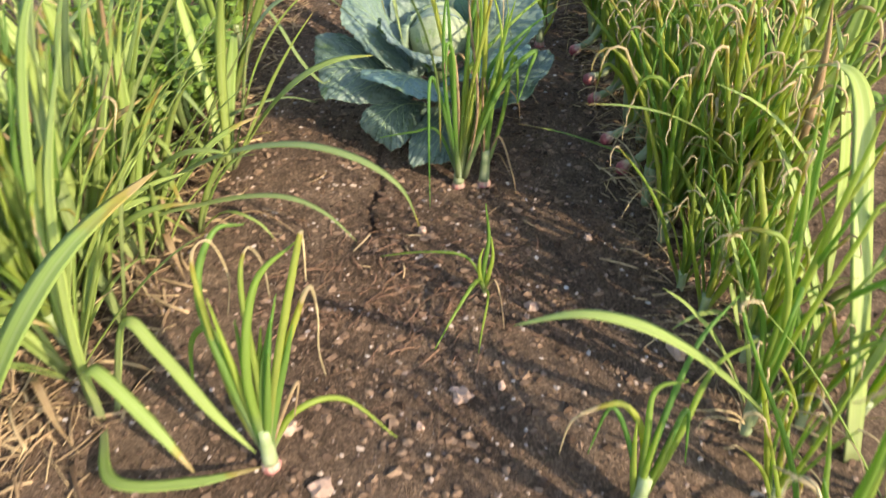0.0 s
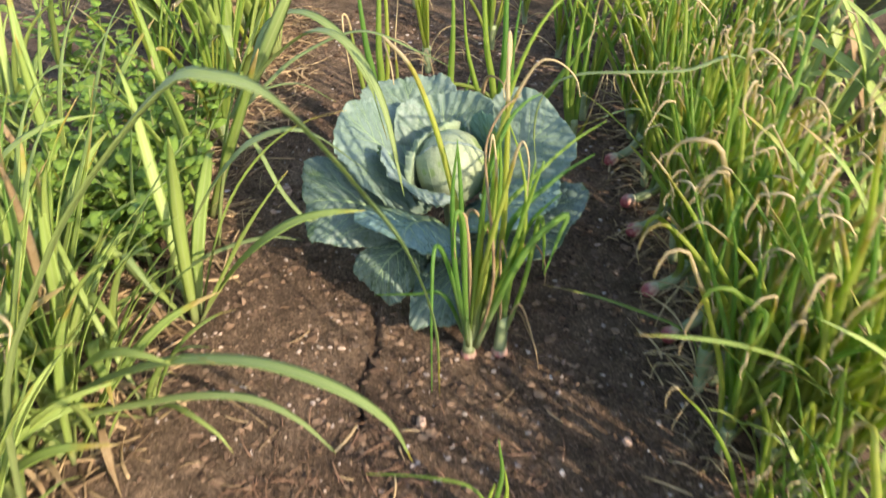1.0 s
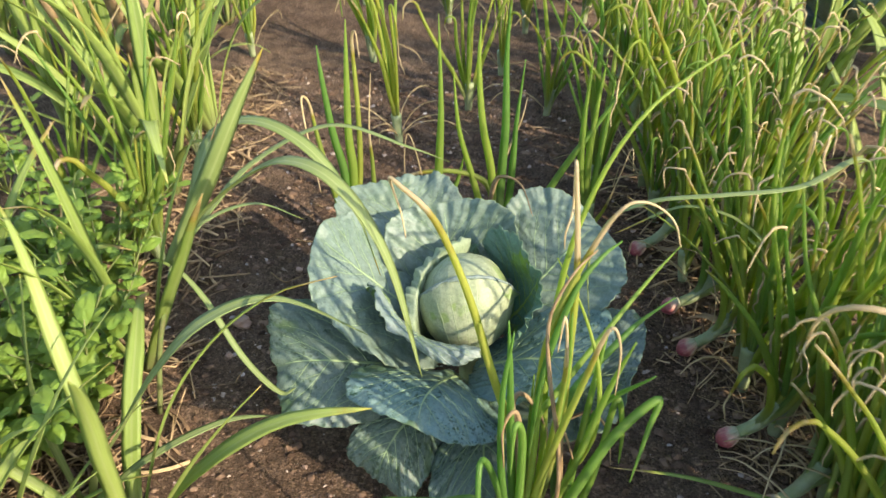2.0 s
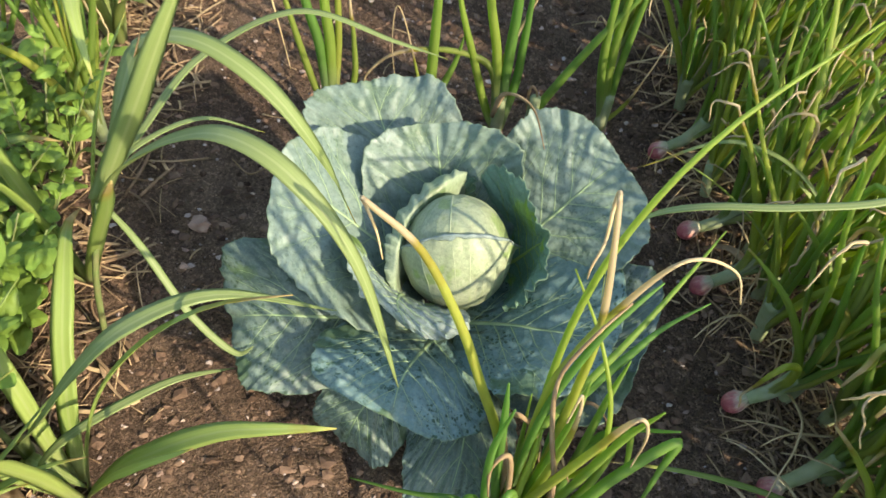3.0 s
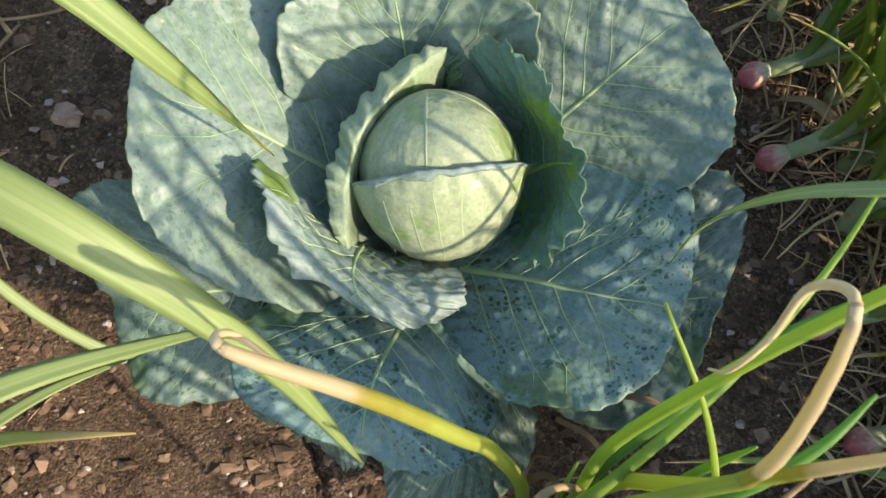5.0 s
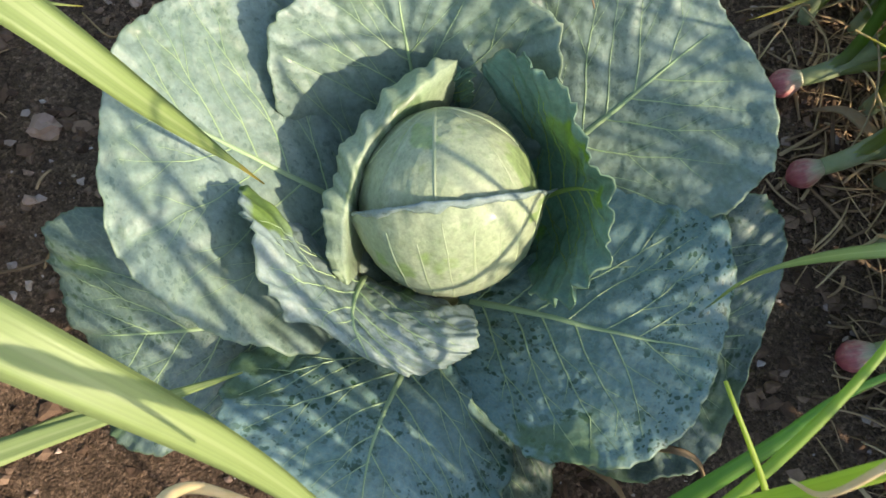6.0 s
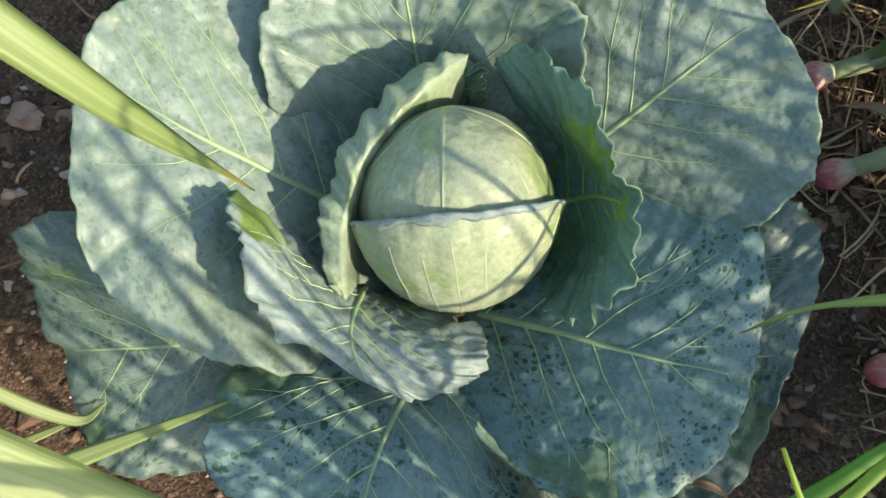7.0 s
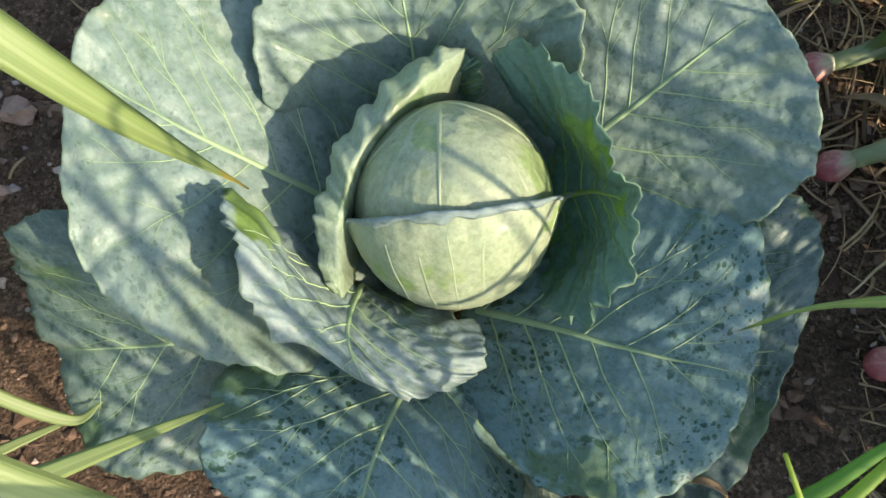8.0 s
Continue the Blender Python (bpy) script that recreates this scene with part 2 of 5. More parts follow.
FRESH = stalk_material("long_grass_blade", (0.28, 0.34, 0.13), (0.235, 0.310, 0.110), (0.215, 0.295, 0.095), (0.46, 0.34, 0.12), 0.36, 0.955, True)
DRY = plain_material("dry_leaf", (0.42, 0.31, 0.18), (0.30, 0.19, 0.10), 40.0, 0.7, 0.3, 0.4, 0.002, 0.2)
BULB = bulb_material()
LITTER = loose_material("straw_litter", ((0.10, 0.062, 0.038), (0.22, 0.145, 0.085), (0.34, 0.24, 0.14), (0.42, 0.30, 0.17), (0.50, 0.37, 0.21)), 70.0, 0.75, 0.4, 0.001)
GRIT = loose_material("grit", ((0.16, 0.11, 0.085), (0.30, 0.21, 0.165), (0.36, 0.30, 0.27), (0.50, 0.38, 0.30), (0.46, 0.43, 0.42)), 160.0, 0.85, 0.5, 0.002)
CRUMB = loose_material("soil_crumb", ((0.050, 0.031, 0.021), (0.105, 0.066, 0.044), (0.175, 0.112, 0.076), (0.26, 0.175, 0.120)), 150.0, 0.95, 0.8, 0.003)
ROOT = plain_material("rootlet", (0.26, 0.15, 0.10), (0.15, 0.085, 0.055), 60.0, 0.8, 0.2)
NECK = plain_material("onion_neck", (0.32, 0.37, 0.22), (0.22, 0.29, 0.12), 40.0, 0.5, 0.4, 0.3)
WEED = plain_material("weed_leaf", (0.140, 0.260, 0.045), (0.220, 0.340, 0.060), 50.0, 0.5, 0.4, 0.4, 0.002, 0.28)
STALK = plain_material("weed_stalk", (0.150, 0.230, 0.070), (0.200, 0.200, 0.090), 50.0, 0.6, 0.3)
STONE = plain_material("stone", (0.50, 0.35, 0.28), (0.33, 0.23, 0.18), 45.0, 0.85, 0.3, 0.5, 0.003)


# ---- mesh helpers ----
def mesh(name, verts, faces, material, uvs=None, smooth=True):
    me = bpy.data.meshes.new(name)
    me.from_pydata([tuple(map(float, v)) for v in verts], [], faces)
    if uvs is not None:
        layer = me.uv_layers.new(name="UVMap")
        idx = np.empty(len(me.loops), dtype=np.int32)
        me.loops.foreach_get("vertex_index", idx)
        layer.data.foreach_set("uv", np.asarray(uvs, dtype=np.float32)[idx].ravel())
    me.polygons.foreach_set("use_smooth", [smooth] * len(me.polygons))
    me.materials.append(material)
    me.update()
    return me


def part(name, me, parent, label=""):
    ob = new(name, me)
    ob.parent = parent
    return tagged(ob, label) if label else ob


def thing(name, m, label, category, group=""):
    ob = new(name)
    ob.empty_display_size = 0.05
    ob.matrix_basis = m
    return tagged(ob, label, category, group)


def worn(me, value=0.8):
    """Marks a mesh as open to rubbed patches all over."""
    at = me.attributes.new("rim", "FLOAT", "POINT")
    at.data.foreach_set("value", np.full(len(me.vertices), value, np.float32))
    return me


def unit(v):
    return v / np.maximum(np.linalg.norm(v, axis=-1, keepdims=True), 1e-9)


def curve(points, n):
    """A smooth line through a few points."""
    p = np.array(points, float)
    p = np.vstack([2 * p[0] - p[1], p, 2 * p[-1] - p[-2]])
    out = []
    for s in np.linspace(0, len(p) - 3 - 1e-6, n):
        i = int(s)
        t = s - i
        a, b, c, d = p[i:i + 4]
        out.append(0.5 * (2 * b + (c - a) * t + (2 * a - 5 * b + 4 * c - d) * t * t + (3 * b - a - 3 * c + d) * t ** 3))
    return np.array(out)


def sweep(path, radius, sides=6, flat=None, twist=0.0, fold=0.0, turn=0.0):
    """A closed tapering stalk along path; flat: half width of a folded blade in place of a round section."""
    n = len(path)
    tan = unit(np.gradient(path, axis=0))
    verts, uvs, faces = [], [], []
    side0 = np.cross(tan[0], (0.0, 0.0, 1.0))
    if np.linalg.norm(side0) < 0.05:
        side0 = np.array((1.0, 0.0, 0.0))
    s = unit(side0)
    for i in range(n):
        level = np.cross(tan[i], (0.0, 0.0, 1.0))
        if flat is not None and np.linalg.norm(level) > 0.12:
            s = unit(s + 0.6 * unit(level) * (1 if np.dot(level, s) >= 0 else -1))
        s = unit(s - tan[i] * np.dot(s, tan[i]))
        up = np.cross(s, tan[i])
        a0 = turn + twist * i / (n - 1)
        sd, ud = s * math.cos(a0) + up * math.sin(a0), up * math.cos(a0) - s * math.sin(a0)
        if flat is None:
            for j in range(sides):
                a = 2 * math.pi * j / sides
                verts.append(path[i] + radius[i] * (sd * math.cos(a) + ud * math.sin(a)))
                uvs.append((j / sides, i / (n - 1)))
        else:
            w, th = flat[i], radius[i]
            ring = ((-1, fold, 0.0), (-0.5, fold * 0.42, th), (0, 0, th * 1.5), (0.5, fold * 0.42, th), (1, fold, 0.0), (0.5, fold * 0.42, -th), (0, 0, -th * 2.0), (-0.5, fold * 0.42, -th))
            for x, f, z in ring:
                verts.append(path[i] + sd * (w * x) + ud * (w * f + z))
                uvs.append((0.5 + 0.5 * x, i / (n - 1)))
    k = sides if flat is None else 8
    for i in range(n - 1):
        for j in range(k):
            faces.append((i * k + j, i * k + (j + 1) % k, (i + 1) * k + (j + 1) % k, (i + 1) * k + j))
    faces.append(tuple(range(k))[::-1])
    faces.append(tuple(range((n - 1) * k, n * k)))
    return verts, faces, uvs


def tube_mesh(name, pts, r0, r1, material, n=16, sides=7, bulge=0.0, taper=1.3):
    path = curve(pts, n)
    t = np.linspace(0, 1, n)
    rad = r0 + (r1 - r0) * t ** taper + bulge * np.sin(np.pi * t)
    return mesh(name, *sweep(path, rad, sides)[:2], material, sweep(path, rad, sides)[2])


def blade_mesh(name, pts, width, material, n=26, fold=0.35, twist=0.0, start=0.55, tip=0.5, turn=0.0):
    path = curve(pts, n)
    t = np.linspace(0, 1, n)
    w = 0.5 * width * (start + (1 - start) * np.clip(t / 0.3, 0, 1)) * np.clip((1 - t) / tip, 0.01, 1) ** 0.65
    v, f, u = sweep(path, np.full(n, 0.0003) + 0.0008 * (1 - t), 8, w, twist, fold, turn)
    return mesh(name, v, f, material, u)


# ---- ground ----
def axis_steps(lo, hi, step, far, grow):
    mid = list(np.arange(lo, hi + 1e-6, step))
    up, s = [hi], step
    while up[-1] < far:
        s *= grow
        up.append(up[-1] + s)
    dn, s = [lo], step
    while dn[-1] > -far:
        s *= grow
        dn.append(dn[-1] - s)
    return np.array(dn[:0:-1] + mid + up[1:])


def ground_height(x, y):
    """The bed lies level; low mounds, clods and the furrow's cracks give relief."""
    h = 0.010 * noise.noise((x * 2.2, y * 2.2, 3.1)) + 0.006 * noise.noise((x * 7.0, y * 7.0, 1.7))
    d = math.hypot(x, y)
    h += 0.010 * math.exp(-(d / 0.22) ** 2)
    if d < 3.0:
        h += 0.0035 * noise.noise((x * 26, y * 26, 0.3)) + 0.0022 * abs(noise.noise((x * 70, y * 70, 5.3)))
        crack = abs(x + 0.125 + 0.015 * noise.noise((0.2, y * 14, 7.0)) + 0.006 * noise.noise((0.9, y * 60, 2.0)))
        h -= 0.018 * math.exp(-(crack / 0.0045) ** 2) * (1 if -0.42 < y < -0.10 else 0)
    return h


gx, gy = axis_steps(-0.75, 0.75, 0.0075, 900, 1.05), axis_steps(-1.1, 0.75, 0.0075, 900, 1.05)
gv = [(x, y, ground_height(x, y)) for y in gy for x in gx]
nx = len(gx)
gf = [(j * nx + i, j * nx + i + 1, (j + 1) * nx + i + 1, (j + 1) * nx + i) for j in range(len(gy) - 1) for i in range(nx - 1)]
tagged(new("ground", mesh("ground", gv, gf, SOIL)), "dark brown crumbly garden soil with fine cracks", "soil", kind="structure")


# ---- the cabbage ----
class Leaf:
    """A round leaf: a midrib through base, middle and tip, and a cross line through right, middle and left.
    corners: how far the rim reaches at base-right, tip-right, tip-left and base-left."""

    def __init__(self, base, mid, tip, right, left, ruffle=0.004, lip=0.0, quilt=0.0030, seed=0, square=2.4, narrow=0.6, roll=0.0, crimp=0.0, corners=(1, 1, 1, 1), count=6):
        self.b, self.m, self.t, self.l, self.r = (np.array(p, float) for p in (base, mid, tip, left, right))
        self.c = 2 * self.m - (self.b + self.t) / 2
        self.ruffle, self.lip, self.quilt, self.seed, self.square, self.narrow = ruffle, lip, quilt, seed, square, narrow
        self.roll, self.crimp, self.corners = roll, crimp, corners
        self.length = np.linalg.norm(self.t - self.b)
        self.width = np.linalg.norm(self.r - self.l)
        self.paths = self.vein_paths(count) if count else []
        self.net = np.vstack([np.stack([a * self.length, b * self.width / 2], -1) for group in self.paths for a, b, *_ in group]) if self.paths else None

    def vein_paths(self, count):
        """Side veins that leave the midrib in turn, bend towards the tip and fork on their way; each group is one vein with its forks."""
        rg = random.Random(self.seed * 31 + 5)
        half = self.width / 2
        groups, laid = [], []

        def run(a, b, head, bend, reach, most, step=0.004):
            line = []
            drift = rg.uniform(0, 90)
            while math.hypot(2 * a - 1, b) < reach and len(line) < most:
                x, y = a * self.length, b * half
                if len(line) > 3 and any((x - p) ** 2 + (y - q) ** 2 < 0.000020 for p, q in laid):
                    break
                line.append((a, b, head))
                head += bend * step + 0.10 * noise.noise((drift, len(line) * 0.25, self.seed))
                a += step * math.cos(head) / self.length
                b += step * math.sin(head) / half
            laid.extend((p[0] * self.length, p[1] * half) for p in line[2:])
            return line

        def strip(line, k, end):
            return np.array([p[0] for p in line]), np.array([p[1] for p in line]), k, end

        mains = []
        for side in (-1, 1):
            a0 = 0.06 + rg.uniform(0, 0.03) + (0.02 if side > 0 else 0.0)
            for i in range(count):
                head = side * (1.22 - 0.10 * i + rg.uniform(-0.07, 0.07))
                main = run(a0, 0.0, head, -side * rg.uniform(1.5, 4.5), 0.92, 60)
                a0 += rg.uniform(0.10, 0.15)
                if len(main) > 6:
                    mains.append((side, 1.0 - 0.09 * i, main))
        for side, k, main in mains:
            group = [strip(main, k, 0.12)]
            for f in range(1 + len(main) // 9):
                at = int(len(main) * (0.25 + 0.5 * f / (1 + len(main) // 9) + rg.uniform(0, 0.12)))
                a, b, h = main[min(at, len(main) - 3)]
                turn = (1 if f % 2 else -1) * side * rg.uniform(0.42, 0.62)
                twig = run(a, b, h + turn, -turn * rg.uniform(3, 8), 0.88, rg.randrange(7, 15))
                if len(twig) > 4:
                    group.append(strip(twig, k * 0.45, 0.06))
            groups.append(group)
        return groups

    def flat(self, a, b):
        a, b = a[..., None], b[..., None]
        rib = (1 - a) ** 2 * self.b + 2 * a * (1 - a) * self.c + a * a * self.t
        nar = self.narrow + (1 - self.narrow) * np.clip(a / 0.45, 0, 1) ** 0.8
        bb = b * nar
        return rib + bb * (self.r - self.l) / 2 + bb * bb * ((self.r + self.l) / 2 - self.m)

    def near_vein(self, a, b):
        """Distance to the nearest vein, in metres on the leaf."""
        here = np.stack([a * self.length, b * self.width / 2], -1).reshape(-1, 2)
        best = np.abs(here[:, 1])
        if self.net is not None:
            pts = self.net[::2]
            for i in range(0, len(here), 1500):
                d = here[i:i + 1500, None, :] - pts[None]
                best[i:i + 1500] = np.minimum(best[i:i + 1500], np.sqrt((d * d).sum(-1).min(1)))
        return best.reshape(np.shape(a))

    def at(self, a, b):
        e = 1e-3
        p = self.flat(a, b)
        n = unit(np.cross(self.flat(a, b + e) - self.flat(a, b - e), self.flat(a + e, b) - self.flat(a - e, b)))
        x, y = 2 * a - 1, b
        r = np.sqrt(x * x + y * y)
        th = np.arctan2(y, x)
        w = np.zeros_like(r)
        for i in range(r.size):
            rr, tt = r.flat[i], th.flat[i]
            cx, cy = math.cos(tt), math.sin(tt)
            w.flat[i] = self.ruffle * min(rr, 1.1) ** 4 * (1.3 * noise.noise((cx * 2.4, cy * 2.4, self.seed)) + 0.9 * noise.noise((cx * 6.5, cy * 6.5, self.seed + 9))) \
                + self.ruffle * 0.55 * min(rr, 1.1) ** 9 * noise.noise((cx * 17, cy * 17, self.seed + 13)) \
                + 0.004 * noise.noise((a.flat[i] * 3.0, b.flat[i] * 3.0, self.seed + 4)) * min(1.0, rr * 1.5) \
                + self.ruffle * 0.5 * min(rr, 1.0) ** 2 * noise.noise((cx * 9, cy * 9, rr * 0.8 + self.seed + 50)) \
                + 0.0016 * noise.noise((a.flat[i] * 9.0, b.flat[i] * 9.0, self.seed + 60))
        if self.quilt:
            w = w + self.quilt * (1 - np.exp(-(self.near_vein(a, b) / 0.007) ** 2)) * (0.35 + 0.65 * np.clip(r, 0, 1))
        w = w + self.lip * r ** 6 + self.roll * np.clip((r - 0.62) / 0.38, 0, 1.2) ** 1.6
        w = w + self.crimp * np.clip((r - 0.6) / 0.4, 0, 1) * np.sin(46 * th + 3 * np.sin(5 * th))
        return p + n * w[..., None], n

    def rim(self, th):
        s = (np.abs(np.cos(th)) ** self.square + np.abs(np.sin(th)) ** self.square) ** (-1 / self.square)
        for k, at in zip(self.corners, (-2.36, -0.785, 0.785, 2.36)):
            # the sine of the angle runs towards the leaf's right
            d = (th + at + math.pi) % (2 * math.pi) - math.pi
            s *= 1 + (k - 1) * np.exp(-(d / 0.5) ** 2)
        for i, t in enumerate(th):
            c, d = math.cos(t), math.sin(t)
            s[i] *= 1 + 0.055 * noise.noise((c * 2.2, d * 2.2, self.seed + 20)) + 0.035 * noise.noise((c * 8, d * 8, self.seed + 30)) + 0.016 * noise.noise((c * 22, d * 22, self.seed + 40)) + 0.010 * noise.noise((c * 44, d * 44, self.seed + 41))
        return s

    def blade(self, name, material, rings=46, spokes=230):
        th = np.linspace(0, 2 * math.pi, spokes, endpoint=False)
        rim = self.rim(th)
        rr = np.concatenate([[0.0], np.linspace(0, 1, rings + 1)[1:] ** 0.9])
        a = np.concatenate([[0.5]] + [0.5 + 0.5 * r * rim * np.cos(th) for r in rr[1:]])
        b = np.concatenate([[0.0]] + [r * rim * np.sin(th) for r in rr[1:]])
        p, _ = self.at(a, b)
        faces = [(0, 1 + (i + 1) % spokes, 1 + i) for i in range(spokes)]
        for k in range(rings - 1):
            o, q = 1 + k * spokes, 1 + (k + 1) * spokes
            faces += [(o + i, o + (i + 1) % spokes, q + (i + 1) % spokes, q + i) for i in range(spokes)]
        uv = np.stack([a * self.length + self.seed * 0.37, b * self.width / 2 + self.seed * 0.21], -1)
        me = mesh(name, p, faces, material, uv)
        rim_at = me.attributes.new("rim", "FLOAT", "POINT")
        rim_at.data.foreach_set("value", np.concatenate([[0.0]] + [np.full(spokes, r) for r in rr[1:]]).astype(np.float32))
        if self.net is not None:
            vein_at = me.attributes.new("vein", "FLOAT", "POINT")
            vein_at.data.foreach_set("value", np.exp(-(self.near_vein(a, b) / 0.0032) ** 2).astype(np.float32))
        return me

    def strand(self, a, b, w0, w1, height, bag):
        a, b = np.array(a), np.array(b)
        p, n = self.at(a, b)
        t = unit(np.gradient(p, axis=0))
        s = unit(np.cross(t, n))
        w = np.linspace(w0, w1, len(a))[:, None]
        h = np.linspace(height, height * 0.45, len(a))[:, None]
        o = len(bag[0])
        rows = np.stack([p - s * w - n * 0.0003, p - s * w * 0.55 + n * h * 0.75, p + n * h, p + s * w * 0.55 + n * h * 0.75, p + s * w - n * 0.0004], 1).reshape(-1, 3)
        bag[0].extend(rows)
        for i in range(len(a) - 1):
            for j in range(4):
                k = o + i * 5 + j
                bag[1].append((k, k + 1, k + 6, k + 5))

    def midrib(self, material, w=0.0034, start=0.05):
        bag = ([], [])
        a = np.linspace(start, 0.90, 34)
        self.strand(a, 0.012 * np.sin(a * 7 + self.seed), w, 0.0004, 0.0016, bag)
        return mesh("midrib", *bag, material)

    def veins(self, material, w=0.00105):
        made = []
        for group in self.paths:
            bag = ([], [])
            for a, b, k, end in group:
                self.strand(a, b, w * k, w * end, 0.0003 + 0.0004 * k, bag)
            made.append(mesh("side_vein", *bag, material))
        return made


def add_leaf(plant, leaf, name, material, label, vein=None, rib=0.0034):
    vein = vein or VEIN
    ob = part(name, leaf.blade(name, material), plant, label)
    thick = ob.modifiers.new("thickness", "SOLIDIFY")
    thick.thickness, thick.offset = 0.0009, -1.0
    part("midrib", leaf.midrib(vein, rib), ob, "pale green midrib")
    for me in leaf.veins(vein):
        part("side_vein", me, ob)
    return ob


def cabbage_head(plant):
    n, m = 40, 72
    c, r = np.array(HEAD_C), np.array(HEAD_R)
    v, uv = [], []
    for i in range(n + 1):
        ph = math.pi * i / n
        for j in range(m):
            th = 2 * math.pi * j / m
            d = np.array((math.sin(ph) * math.cos(th), math.sin(ph) * math.sin(th), math.cos(ph)))
            k = 1 + 0.02 * noise.noise(Vector(d) * 2.2) + 0.008 * noise.noise(Vector(d) * 6)
            v.append(c + r * d * k)
            uv.append((d[0] * 0.07 + d[2] * 0.03, d[1] * 0.07 - d[2] * 0.05))
    f = [(i * m + j, (i + 1) * m + j, (i + 1) * m + (j + 1) % m, i * m + (j + 1) % m) for i in range(n) for j in range(m)]
    ob = part("head", worn(mesh("head", v, f, HEAD, uv), 0.7), plant, "firm pale green cabbage head")
    for k in range(5):
        bag = ([], [])
        a = -1.2 + 0.6 * k + 0.12 * math.sin(5 * k)
        line = []
        for s in np.linspace(0.0, 1.25, 22):
            d = unit(np.array((math.sin(a) * s * 0.9 - 0.1, 0.75 - 1.05 * s * math.cos(a) * 0.9, 0.55 + 0.6 * s - 0.35 * s * s)))
            q = 1 + 0.02 * noise.noise(Vector(d) * 2.2) + 0.008 * noise.noise(Vector(d) * 6)
            line.append(c + r * d * (q + 0.001))
        p = np.array(line)
        nn = unit((p - c) / r ** 2)
        t = unit(np.gradient(p, axis=0))
        s = np.cross(t, nn)
        w = np.linspace(0.0012, 0.0004, len(p))[:, None] * (2.0 if k == 2 else 1)
        o = len(bag[0])
        bag[0].extend(np.stack([p - s * w - nn * 0.0004, p + nn * 0.0007, p + s * w - nn * 0.0004], 1).reshape(-1, 3))
        for i in range(len(p) - 1):
            for j in range(2):
                q = o + i * 3 + j
                bag[1].append((q, q + 1, q + 4, q + 3))
        part("vein", mesh("vein", *bag, HEADVEIN), ob)


def bilinear(grid, i, j):
    """A point of a grid of points, at fractions of a row and a column."""
    a, b = int(i), int(j)
    u, w = i - a, j - b
    return (grid[a, b] * (1 - u) + grid[a + 1, b] * u) * (1 - w) + (grid[a, b + 1] * (1 - u) + grid[a + 1, b + 1] * u) * w


